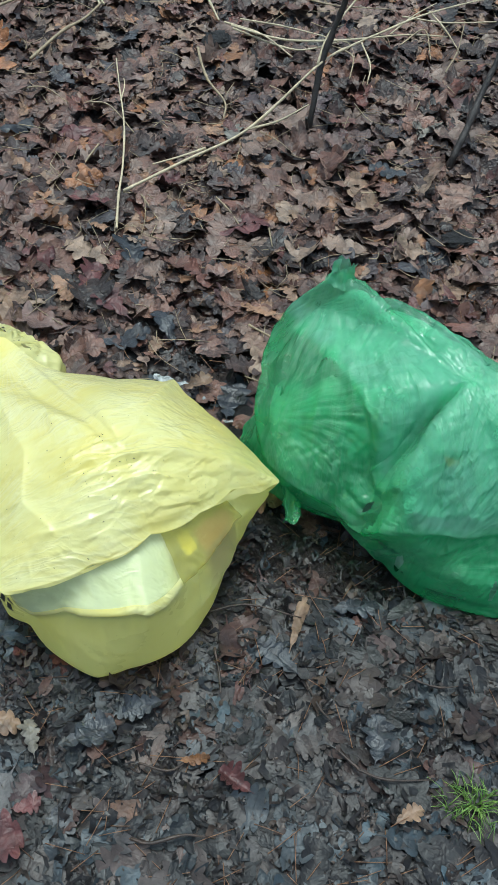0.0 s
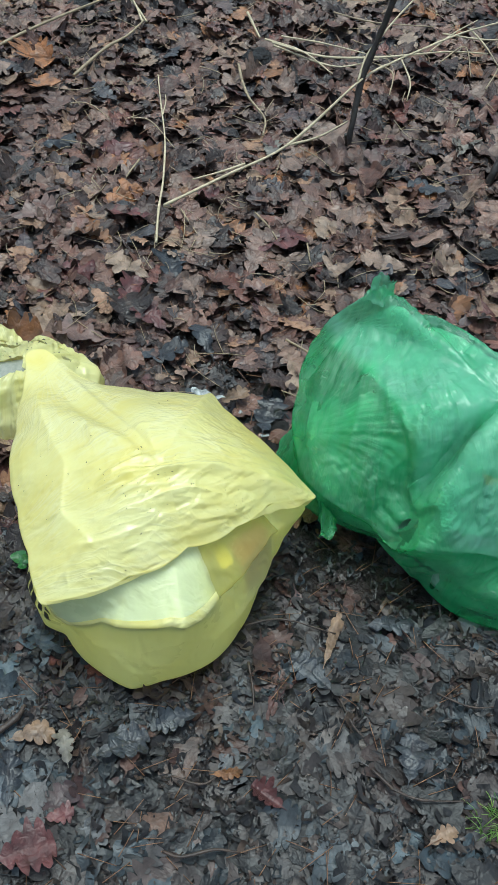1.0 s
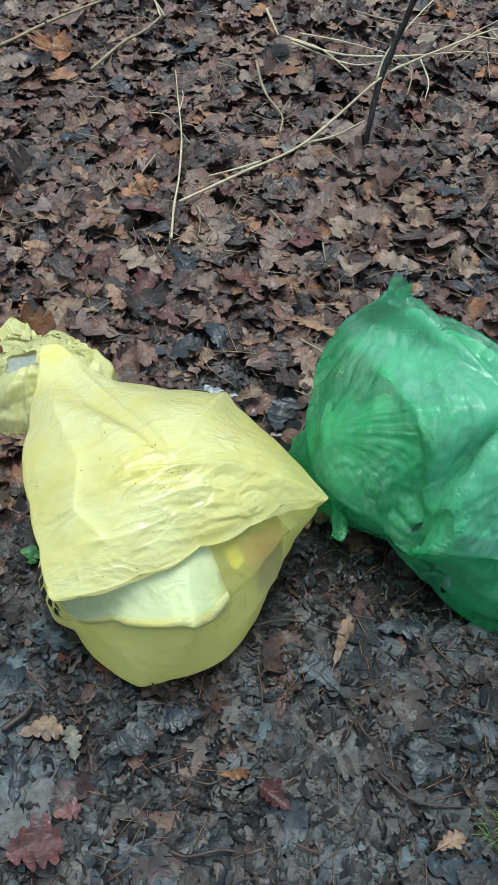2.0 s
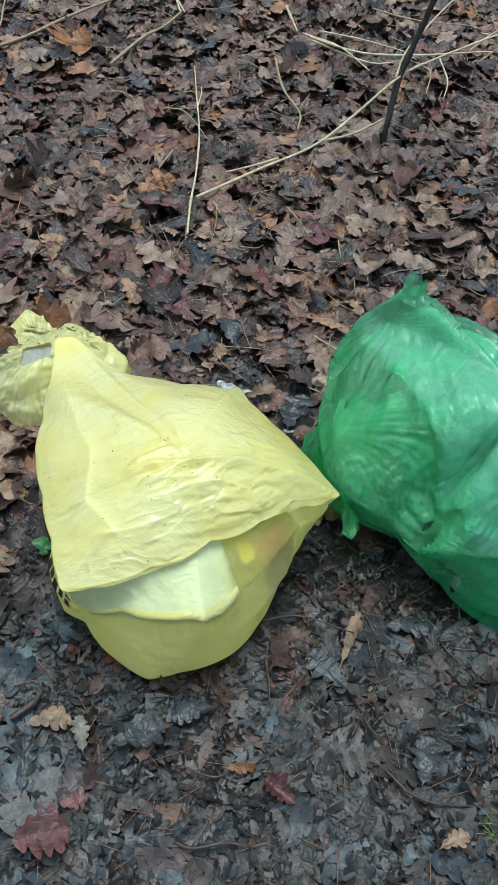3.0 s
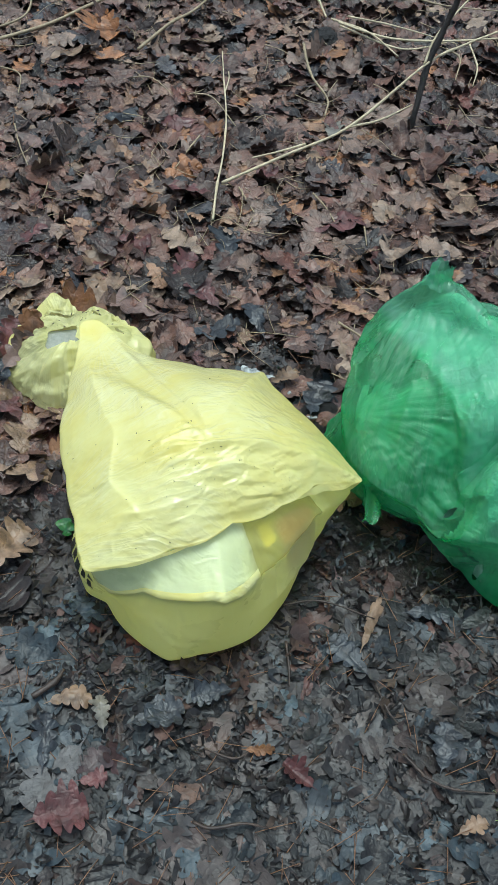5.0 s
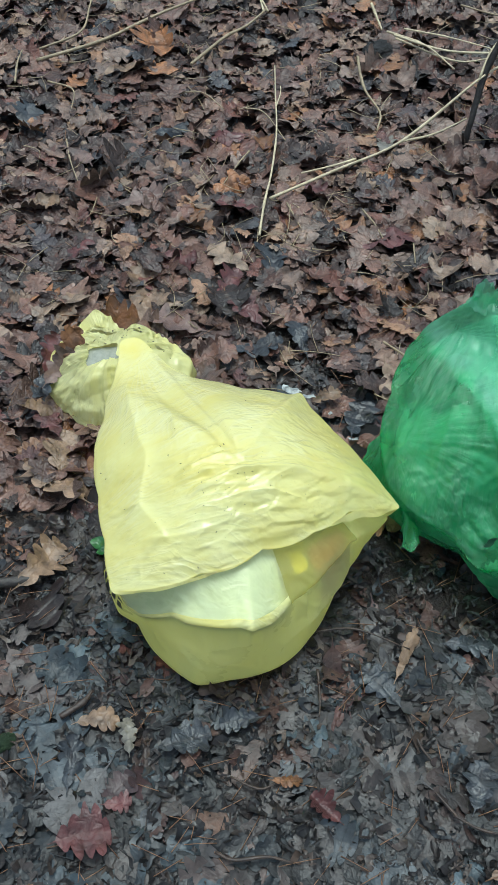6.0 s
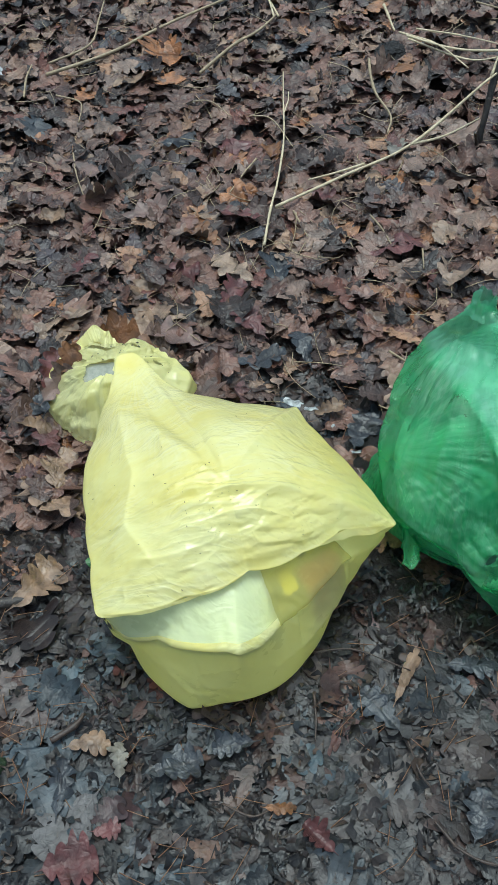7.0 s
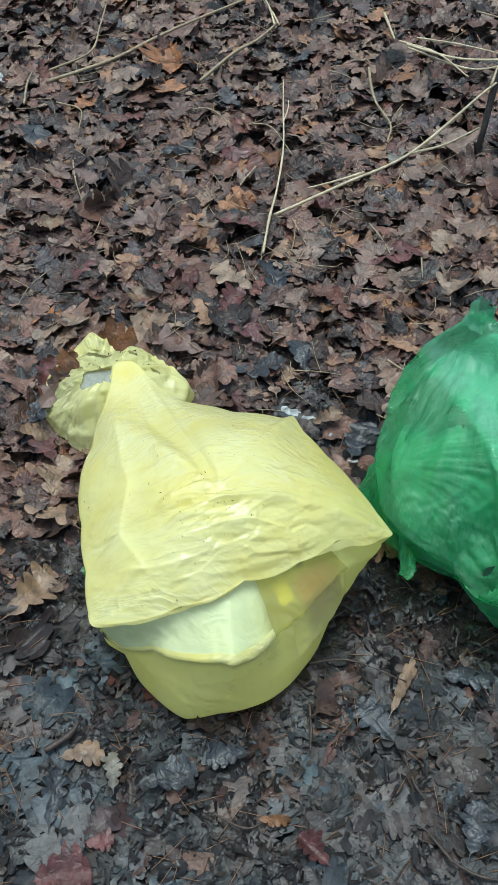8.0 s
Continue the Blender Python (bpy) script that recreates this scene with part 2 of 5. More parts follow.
    skin = n.principled(col, n.ramp(broad, [(0.3, rough * 0.8), (0.7, rough * 1.25)]), nor, spec=gloss, Coat_Weight=coat, Coat_Roughness=0.3)
    lit = n.add("ShaderNodeBsdfTranslucent")
    n.link(n.mix(0.5, col, color), lit.inputs["Color"])
    body = n.blend(glow, skin, lit.outputs[0])
    if clear:
        see = n.add("ShaderNodeBsdfTransparent")
        see.inputs["Color"].default_value = (*through_color, 1)
        body = n.blend(n.ramp(broad, [(0.36, clear), (0.62, max(0.0, clear - thin))]), body, see.outputs[0])
    if wet:
        # the clear stretches shine as well
        sheen = n.add("ShaderNodeBsdfGlossy", Roughness=0.22)
        n.link(nor, sheen.inputs["Normal"])
        body = n.blend(wet, body, sheen.outputs[0])
    return n.done(body)


M_YELLOW = film_material("yellow_film", (0.91, 0.87, 0.41), (0.86, 0.74, 0.20), 0.22, 0.0, (1, 1, 1), 0.38, 0.45, 0.9, 0, (0.45, 2.0, 1), turn=-0.45, spread=1.5, rays=((-0.375, 1.2, 15, 5, 0.06, 0.3), (-0.55, 0.62, 26, 9, 0.3, 0.6)), ray_depth=0.2, pale=((0.97, 0.95, 0.70), 0.3))
# base colour lifted above the top film's, for light glowing through the bag
M_YELLOW_BODY = film_material("yellow_film_lit", (0.97, 0.94, 0.43), (0.94, 0.90, 0.34), 0.3, 0.06, (0.98, 0.97, 0.62), 0.42, 0.10, 0.2)
M_YELLOW_FRONT = film_material("yellow_film_lined", (0.84, 0.78, 0.18), (0.78, 0.71, 0.14), 0.28, 0.45, (0.98, 0.95, 0.5), 0.3, 0.4, 0.2, 0.1, lining=((0.82, 0.88, 0.66), [(0.12, 1.0), (0.19, 0.0)], [(0.0, 1.0), (1.0, 1.0)], 0.2))
M_YELLOW_CLEAR = film_material("yellow_film_clear", (0.90, 0.89, 0.38), (0.87, 0.85, 0.32), 0.28, 0.62, (0.98, 0.95, 0.5), 0.35, 0.2, 0.2, 0.06)
M_YELLOW_KNOB = film_material("yellow_film_crumpled", (0.93, 0.90, 0.46), (0.86, 0.80, 0.28), 0.22, 0.08, (0.95, 0.92, 0.45), 0.42, 0.8, 1.0, rays=((-0.44, 1.222, 16, 7, 0.025, 0.10),), ray_depth=0.7)
M_GREEN = film_material("green_film", (0.14, 0.57, 0.24), (0.05, 0.42, 0.16), 0.24, 0.68, (0.52, 0.94, 0.64), 0.5, 0.5, 0.0, 0.36, (2.2, 0.6, 1), turn=0.2, gloss=0.5, coat=0.0, wet=0.025, lining=((0.30, 0.56, 0.46), [(0.795, 0.0), (0.815, 0.8)], [(0.19, 0.0), (0.215, 1.0)], 0.49), rays=((0.275, 1.32, 26, 5, 0.05, 0.5), (0.145, 1.04, 28, 8, 0.05, 0.15), (0.449, 0.785, 14, 6, 0.03, 0.25)), ray_depth=0.5, pale=((0.40, 0.73, 0.50), 0.4))


def simple(name, a, b, rough, scale=40.0, strength=0.4, depth=0.003, metal=0.0, stretch=None):
    n = Nodes(name)
    where = n.tree.nodes.new("ShaderNodeTexCoord").outputs["Object"]
    if stretch:
        m = n.add("ShaderNodeMapping", Scale=stretch)
        n.link(where, m.inputs["Vector"])
        where = m.outputs[0]
    f, g = n.noise(scale, 5, 0.65, where), n.noise(scale * 7, 3, 0.6, where)
    col = n.mix(n.ramp(f, [(0.35, 0.0), (0.68, 1.0)]), a, b)
    nor = n.bump(n.maths("ADD", f, n.maths("MULTIPLY", g, 0.4)), strength, depth)
    return n.done(n.principled(col, n.ramp(g, [(0.3, rough * 0.8), (0.7, min(1.0, rough * 1.25))]), nor, Metallic=metal))


M_SOIL = soil_material()
M_STRAW = simple("dry_straw", (0.38, 0.31, 0.19), (0.58, 0.49, 0.33), 0.5, 60)
M_STRAW_DULL = simple("weathered_straw", (0.20, 0.155, 0.095), (0.36, 0.28, 0.17), 0.55, 60)
M_BARK = simple("wet_bark", (0.018, 0.014, 0.012), (0.05, 0.04, 0.034), 0.45, 45, 0.9, 0.004)
M_TWIG = simple("twig", (0.025, 0.017, 0.014), (0.07, 0.045, 0.032), 0.5, 80)
M_NEEDLE = simple("pine_needles", (0.13, 0.06, 0.028), (0.24, 0.125, 0.06), 0.5, 60)
M_GRASS = simple("grass", (0.07, 0.17, 0.025), (0.22, 0.32, 0.06), 0.4, 50)
M_SEEDLING = simple("seedling", (0.025, 0.10, 0.025), (0.045, 0.16, 0.04), 0.35, 60)
M_MOSS = simple("moss", (0.02, 0.045, 0.015), (0.05, 0.09, 0.03), 0.9, 90, 1.0, 0.006)
M_CLOD = simple("black_clod", (0.014, 0.013, 0.013), (0.05, 0.045, 0.042), 0.55, 70, 1.0, 0.006)
M_WHITE = simple("dirty_white", (0.12, 0.13, 0.13), (0.55, 0.57, 0.57), 0.5, 60)
M_GREYBOX = simple("grey_carton", (0.20, 0.21, 0.18), (0.30, 0.31, 0.26), 0.55, 90)
M_WHITEFILL = simple("white_wrapper", (0.72, 0.76, 0.74), (0.80, 0.84, 0.82), 0.4, 22, 0.6, 0.01)
M_BROWNFILL = simple("brown_carton", (0.42, 0.19, 0.07), (0.55, 0.29, 0.11), 0.6, 20)
M_YELLOWFILL = simple("yellow_wrapper", (0.85, 0.70, 0.03), (0.9, 0.78, 0.05), 0.4, 20)
M_PALEFILL = simple("pale_wrapper", (0.34, 0.46, 0.46), (0.72, 0.80, 0.80), 0.35, 24, 0.9, 0.012)
M_DARKFILL = simple("dark_rubbish", (0.22, 0.30, 0.24), (0.58, 0.68, 0.60), 0.5, 13, 0.8, 0.012)
M_ORANGEFILL = simple("orange_scrap", (0.75, 0.25, 0.04), (0.8, 0.35, 0.08), 0.4, 30)
M_FAINT = simple("faint_print", (0.015, 0.10, 0.045), (0.02, 0.14, 0.06), 0.4, 80)
M_INK = simple("black_print", (0.010, 0.012, 0.010), (0.02, 0.022, 0.02), 0.4, 80)
M_CRUMB = simple("dirt_crumb", (0.02, 0.014, 0.01), (0.05, 0.035, 0.025), 0.8, 200)

# ---- building tools ----


def mesh_of(name, verts, faces, material, uv=None, smooth=True):
    """A mesh from arrays of vertices (n, 3) and quads (m, 4); quads that end in -1 are triangles."""
    me = bpy.data.meshes.new(name)
    verts, faces = np.asarray(verts, np.float32), np.asarray(faces, np.int32)
    if faces.shape[1] == 4 and (faces[:, 3] < 0).any():
        me.from_pydata(verts.tolist(), [], [[i for i in f if i >= 0] for f in faces.tolist()])
    else:
        k = faces.shape[1]
        me.vertices.add(len(verts))
        me.vertices.foreach_set("co", verts.ravel())
        me.loops.add(faces.size)
        me.loops.foreach_set("vertex_index", faces.ravel())
        me.polygons.add(len(faces))
        me.polygons.foreach_set("loop_start", np.arange(len(faces), dtype=np.int32) * k)
    if uv is not None:
        layer = me.uv_layers.new(name="UVMap")
        layer.data.foreach_set("uv", np.asarray(uv, np.float32)[faces.ravel()].ravel())
    me.update(calc_edges=True)
    me.validate()
    me.polygons.foreach_set("use_smooth", np.full(len(me.polygons), smooth))
    me.materials.append(material)
    return me


def part(name, mesh, parent, label=""):
    """One mesh object under a thing or a part."""
    ob = new(name, mesh)
    ob.parent = parent
    return tagged(ob, label)


def empty(name, label, category, group="", kind="", at=(0, 0, 0)):
    ob = new(name)
    ob.empty_display_size = 0.05
    ob.location = at
    return tagged(ob, label, category, group, kind)


def grain(p, scale, seed=0):
    """Smooth value noise in 0..1 for an array of points (..., 3)."""
    q = np.asarray(p, float) * scale + seed * 17.13
    i = np.floor(q).astype(np.int64)
    f = q - i
    f = f * f * f * (f * (f * 6 - 15) + 10)
    total = np.zeros(q.shape[:-1])
    np.seterr(over="ignore")
    for dx in (0, 1):
        for dy in (0, 1):
            for dz in (0, 1):
                h = (i[..., 0] + dx) * 374761393 + (i[..., 1] + dy) * 668265263 + (i[..., 2] + dz) * 2147483647 + seed * 974711
                h = (h ^ (h >> 13)) * 1274126177
                h = ((h ^ (h >> 16)) & 0xFFFF) / 65535.0
                w = (f[..., 0] if dx else 1 - f[..., 0]) * (f[..., 1] if dy else 1 - f[..., 1]) * (f[..., 2] if dz else 1 - f[..., 2])
                total += w * h
    return total


def facet(u, v, seed=0):
    """Flat triangular facets with sharp creases, -0.5..0.5, over the plane (u, v)."""
    sk = (u + v) * 0.3660254
    i, j = np.floor(u + sk).astype(np.int64), np.floor(v + sk).astype(np.int64)
    a, b = u + sk - i, v + sk - j

    def h(ii, jj):
        k = ii * 374761393 + jj * 668265263 + seed * 974711
        k = (k ^ (k >> 13)) * 1274126177
        return ((k ^ (k >> 16)) & 0xFFFF) / 65535.0
    low = a >= b
    h0, h2 = h(i, j), h(i + 1, j + 1)
    h1 = np.where(low, h(i + 1, j), h(i, j + 1))
    big, small = np.maximum(a, b), np.minimum(a, b)
    return h0 * (1 - big) + h1 * (big - small) + h2 * small - 0.5


def crumple(p, turn, su, sv, seed, warp=0.35):
    """Creased film: facets su, sv cells a metre along and across the direction turn, bent out of line."""
    c, s_ = math.cos(turn), math.sin(turn)
    lift = p[..., 2] * 0.6
    u, v = (p[..., 0] * c + p[..., 1] * s_) * su, (-p[..., 0] * s_ + p[..., 1] * c + lift) * sv
    q = p * (0.5 * (su + sv) / 2)
    u2 = u + (grain(q, 1.0, seed + 5) - 0.5) * 2 * warp * 2
    v2 = v + (grain(q, 1.0, seed + 6) - 0.5) * 2 * warp * 2
    return facet(u2, v2, seed)


def fold_line(p, points, height, sharp, soft, seed=0):
    """A long crease through the points of the plan: steep on its left side, gentle on its right."""
    out = np.zeros(p.shape[:-1])
    bow = (grain(p, 14, seed) - 0.5) * 0.018
    for k, (a, b) in enumerate(zip(points[:-1], points[1:])):
        dx, dy = b[0] - a[0], b[1] - a[1]
        ln = math.hypot(dx, dy)
        t = ((p[..., 0] - a[0]) * dx + (p[..., 1] - a[1]) * dy) / ln ** 2
        s = ((p[..., 0] - a[0]) * dy - (p[..., 1] - a[1]) * dx) / ln + bow
        shape = np.where(s > 0, np.exp(-np.abs(s) / soft), np.exp(-np.abs(s) / sharp))
        ends = np.clip((t + 0.08) * (4 if k == 0 else 12), 0, 1) * np.clip((1.08 - t) * (4 if k == len(points) - 2 else 12), 0, 1)
        out = np.maximum(out, height * shape * ends)
    return out


def bend(points, n):
    """A smooth line of n points through the given ones (Catmull-Rom)."""
    p = np.asarray(points, float)
    if len(p) == 2:
        return p[0] + (p[1] - p[0]) * np.linspace(0, 1, n)[:, None]
    q = np.vstack([2 * p[0] - p[1], p, 2 * p[-1] - p[-2]])
    out = []
    for u in np.linspace(0, len(p) - 1 - 1e-6, n):
        k, f = int(u), u - int(u)
        a, b, c, d = q[k:k + 4]
        out.append(0.5 * (2 * b + (c - a) * f + (2 * a - 5 * b + 4 * c - d) * f * f + (3 * b - a - 3 * c + d) * f ** 3))
    return np.array(out)


def tube(points, r0, r1, n=14, sides=7, rough=0.0, seed=0, knots=()):
    """Vertices and quads of a tapered stalk with closed ends."""
    line = bend(points, n)
    way = np.gradient(line, axis=0)
    way /= np.linalg.norm(way, axis=1)[:, None] + 1e-9
    side = np.cross(way, (0.13, 0.31, 0.94))
    side /= np.linalg.norm(side, axis=1)[:, None] + 1e-9
    up = np.cross(side, way)
    u = np.linspace(0, 1, n)
    radius = r0 + (r1 - r0) * u
    for at, swell in knots:
        radius = radius * (1 + swell * np.exp(-((u - at) * n / 1.1) ** 2))
    a = np.arange(sides) / sides * 2 * np.pi
    ring = side[:, None] * np.cos(a)[None, :, None] + up[:, None] * np.sin(a)[None, :, None]
    v = line[:, None] + ring * radius[:, None, None]
    if rough:
        v = v + ring * ((grain(v, 60, seed) - 0.5) * rough)[..., None]
    v = np.vstack([v.reshape(-1, 3), line[:1], line[-1:]])
    f = []
    for i in range(n - 1):
        for j in range(sides):
            k = (j + 1) % sides
            f.append((i * sides + j, i * sides + k, (i + 1) * sides + k, (i + 1) * sides + j))
    for j in range(sides):
        k = (j + 1) % sides
        f.append((n * sides, k, j, j))
        f.append((n * sides + 1, (n - 1) * sides + j, (n - 1) * sides + k, (n - 1) * sides + k))
    f = np.array(f)
    tri = f[:, 2] == f[:, 3]
    f[tri, 3] = -1
    return v, f


def merged(pieces):
    """Many (verts, faces) as one."""
    vs, fs, k = [], [], 0
    for v, f in pieces:
        f = np.asarray(f)
        vs.append(v)
        fs.append(np.where(f >= 0, f + k, f))
        k += len(v)
    return np.vstack(vs), np.vstack(fs)


def ground_height(x, y):
    p = np.stack([np.asarray(x, float), np.asarray(y, float), np.zeros_like(np.asarray(x, float))], -1)
    near = np.exp(-((np.asarray(y, float) - 1.5) ** 2 + np.asarray(x, float) ** 2) / 30)
    loose = 1 / (1 + np.exp(-np.clip(np.asarray(y, float) - 1.05, -9, 9) * 6))
    return near * ((grain(p, 3.2, 3) - 0.5) * (0.012 + 0.022 * loose) + (grain(p, 11, 4) - 0.5) * (0.008 + 0.012 * loose) + (grain(p, 34, 6) - 0.5) * 0.010 + (grain(p, 80, 7) - 0.5) * 0.004) - 0.014 - 0.02 * loose


# ---- fallen oak leaves ----

def leaf_shape(rng, lobes=4, flat=0.5, slim=1.0, notch=0.0, cols=(-1, -0.45, 0.45, 1)):
    """Vertices, quads and uv of one lobed leaf, 1 long along x, curled, creased and wavy."""
    s, wl, wr = [-0.15, -0.06, 0.0], [0.008, 0.009, 0.02], [0.008, 0.009, 0.02]
    fat = rng.uniform(0.27, 0.35) * slim
    for i in range(lobes):
        step = 0.84 / lobes
        a = 0.04 + step * i
        env = fat * (0.34 + 0.70 * np.sin(np.pi * min(1.0, (a + step * 0.5) / 1.12) ** 1.35)) * rng.uniform(0.8, 1.2, 2)
        deep = np.clip(rng.uniform(0.42, 0.80, 2) + notch, 0, 0.94)
        for off in (0.0, 0.14, 0.32, 0.55, 0.78, 0.92):
            w = deep + (1 - deep) * math.sin(math.pi * off) ** 0.8 * rng.uniform(0.93, 1.07)
            s.append(a + step * off + rng.uniform(-0.008, 0.008))
            wl.append(env[0] * w[0])
            wr.append(env[1] * w[1])
    s += [0.88, 0.915, 0.955, 0.985, 1.0]
    wl += [fat * 0.36, fat * 0.46, fat * 0.46, fat * 0.32, 0.03]
    wr += [fat * 0.36, fat * 0.46, fat * 0.46, fat * 0.32, 0.03]
    s, wl, wr = np.array(s), np.array(wl), np.array(wr)
    t = np.array(cols, float)
    c = len(t)
    width = np.where(t[None] < 0, wl[:, None], wr[:, None])
    x = s[:, None] + 0.10 * np.abs(t)[None] * width / fat * np.clip(1.1 - s, 0, 1)[:, None]
    y = t[None] * width
    folded = rng.uniform(0.4, 0.9) if rng.random() < 0.16 else rng.uniform(-0.2, 0.3)
    curve, roll = rng.normal(0, 0.35), rng.normal(0, 0.9)
    z = flat * (curve * ((x - 0.45) ** 2 - 0.08) + folded * np.abs(y) + roll * y * y * 1.4)
    z = z + flat * 0.07 * np.sin(rng.uniform(8, 18) * x + rng.uniform(0, 6) + 3 * np.sign(y)) * np.abs(t)[None] ** 1.5 * np.clip(s * 4, 0, 1)[:, None]
    z = z + flat * 0.14 * facet(x * 3.6 + rng.uniform(0, 50), y * 5.0 + rng.uniform(0, 50), int(rng.integers(1, 999)))
    y = y + rng.normal(0, 0.12) * (x - 0.3) ** 2
    twist = rng.normal(0, 0.5) * flat
    z = z + twist * x * y
    v = np.stack([x - 0.45, y, z], -1).reshape(-1, 3)
    n = len(s)
    f = [(i * c + j, (i + 1) * c + j, (i + 1) * c + j + 1, i * c + j + 1) for i in range(n - 1) for j in range(c - 1)]
    uv = np.stack([np.repeat(np.clip(s, 0, 1), c), np.tile((t + 1) / 2, n)], -1)
    return v, np.array(f), uv


def turns(yaw, tilt_x, tilt_y, flip):
    """Rotation matrices (n, 3, 3) from arrays of angles."""
    def about(axis, a):
        c, s_, o, l = np.cos(a), np.sin(a), np.zeros_like(a), np.ones_like(a)
        rows = {"x": [[l, o, o], [o, c, -s_], [o, s_, c]], "y": [[c, o, s_], [o, l, o], [-s_, o, c]], "z": [[c, -s_, o], [s_, c, o], [o, o, l]]}[axis]
        return np.stack([np.stack(r, -1) for r in rows], -2)
    return about("z", yaw) @ about("x", tilt_x) @ about("y", tilt_y) @ about("x", flip)


def leaf_heap(name, shapes, x, y, z, size, tilt, material, rng, warp=1.0):
    """Many leaves as one mesh."""
    n = len(x)
    kind = rng.integers(0, len(shapes), n)
    rot = turns(rng.uniform(0, 2 * np.pi, n), rng.normal(0, 1, n) * tilt, rng.normal(0, 1, n) * tilt, np.where(rng.random(n) < 0.45, np.pi, 0.0))
    vs, fs, us, k = [], [], [], 0
    for i in range(n):
        v, f, uv = shapes[kind[i]]
        vs.append((v * size[i]) @ rot[i].T + (x[i], y[i], z[i]))
        fs.append(f + k)
        us.append(uv)
        k += len(v)
    return mesh_of(name, np.vstack(vs), np.vstack(fs), material, np.vstack(us))


# ---- bags: rings of plastic film round a middle ----


def ring_of(points, n, soft):
    """Radius and height at n even angles from (degrees, radius, height) points, rounded over soft degrees."""
    p = np.array(sorted(points), float)
    a = np.concatenate([p[-1:, 0] - 360, p[:, 0], p[:1, 0] + 360])
    th = np.arange(n) * 360.0 / n
    res = []
    for c in (1, 2):
        v = np.interp(th, a, np.concatenate([p[-1:, c], p[:, c], p[:1, c]]))
        k = np.exp(-0.5 * (np.minimum(th, 360 - th) / soft) ** 2)
        res.append(np.real(np.fft.ifft(np.fft.fft(v) * np.fft.fft(k / k.sum()))))
    return np.stack(res, -1)


def loft(middle, top, rings, counts, n, power=1.7, taut=0.0):
    """Grid of points (rows, n, 3): a dome from its top to the first ring, then ring by ring. taut: where the film runs straight out."""
    th = np.arange(n) * 2 * np.pi / n
    rows = []
    for v in np.linspace(0.0, 1, counts[0], endpoint=False):
        r = rings[0][:, 0] * max(v, 0.004)
        rows.append((r, top + (rings[0][:, 1] - top) * ((1 - taut) * v ** power + taut * (1 - (1 - v ** 1.6) ** 2.1))))
    for k in range(len(rings) - 1):
        for f in np.linspace(0, 1, counts[k + 1], endpoint=k == len(rings) - 2):
            rows.append(tuple((rings[k] * (1 - f) + rings[k + 1] * f).T))
    r, z = np.array([a for a, b in rows]), np.array([b for a, b in rows])
    return np.stack([middle[0] + r * np.cos(th), middle[1] + r * np.sin(th), z], -1)


def sheet_of(p):
    """The ringed grid laid on a square one, ring by ring, so that the film's cells stay even up to the middle.
    Returns points (m, m, 3), ring numbers and angles in degrees."""
    rings, n = p.shape[:2]
    k = rings - 1
    a, b = np.meshgrid(np.arange(-k, k + 1), np.arange(-k, k + 1), indexing="ij")
    ring = np.maximum(np.abs(a), np.abs(b))
    wide = np.abs(a) >= np.abs(b)
    fa, fb = np.where(a == 0, 1, a), np.where(b == 0, 1, b)
    th = np.where(wide, np.pi / 4 * b / fa + np.where(a < 0, np.pi, 0), np.pi / 2 - np.pi / 4 * a / fb + np.where(b < 0, np.pi, 0)) % (2 * np.pi)
    col = th / (2 * np.pi) * n
    c0 = np.floor(col).astype(int)
    f = (col - c0)[..., None]
    pts = p[ring, c0 % n] * (1 - f) + p[ring, (c0 + 1) % n] * f
    return pts, ring, np.degrees(th)


def normals_of(p):
    n = np.cross(np.gradient(p, axis=0), np.gradient(p, axis=1))
    return n / (np.linalg.norm(n, axis=2)[..., None] + 1e-12)


def settle(p, excess, steps, reach, stiff=0.25, hold=0.01):
    """Film with more length than its shape needs: it buckles into creases. excess(middle, way) is the spare
    length of an edge, reach (m, m) how far a point may leave its place."""
    home = p.copy()
    q = p.astype(np.float32)
    h32, lim = home.astype(np.float32), reach.astype(np.float32)[..., None]
    m = len(p)
    links = []
    for di, dj, power in ((1, 0, 1.0), (0, 1, 1.0), (1, 1, 0.6), (1, -1, 0.6), (2, 0, stiff), (0, 2, stiff)):
        one = (slice(0, m - di), slice(max(0, -dj), m - max(0, dj)))
        two = (slice(di, m), slice(max(0, dj), m + min(0, dj)))
        d = home[two] - home[one]
        ln = np.linalg.norm(d, axis=2)
        extra = excess((home[two] + home[one]) / 2, d / (ln[..., None] + 1e-9))
        if di + abs(dj) == 2 and (di == 0 or dj == 0):
            extra = extra * 0.55
        links.append((one, two, (ln * (1 + extra)).astype(np.float32), np.float32(power * 0.5)))
    for _ in range(steps):
        move = np.zeros_like(q)
        for one, two, rest, power in links:
            d = q[two] - q[one]
            ln = np.sqrt(np.einsum("ijk,ijk->ij", d, d)) + np.float32(1e-9)
            d *= (power * (1 - rest / ln))[..., None]
            move[one] += d
            move[two] -= d
        q += move * np.float32(0.32)
        off = q - h32
        off *= np.float32(1 - hold)
        size = np.sqrt(np.einsum("ijk,ijk->ij", off, off))[..., None] + np.float32(1e-9)
        q = h32 + off * np.minimum(1, lim / size)
    return q.astype(float)


def finer(d, m):
    """Bilinear growth of a coarse grid of offsets to m points a side."""
    at = np.linspace(0, len(d) - 1, m)
    i = np.minimum(at.astype(int), len(d) - 2)
    f = (at - i)[:, None, None]
    d = d[i] * (1 - f) + d[i + 1] * f
    f = (at - i)[None, :, None]
    return d[:, i] * (1 - f) + d[:, i + 1] * f


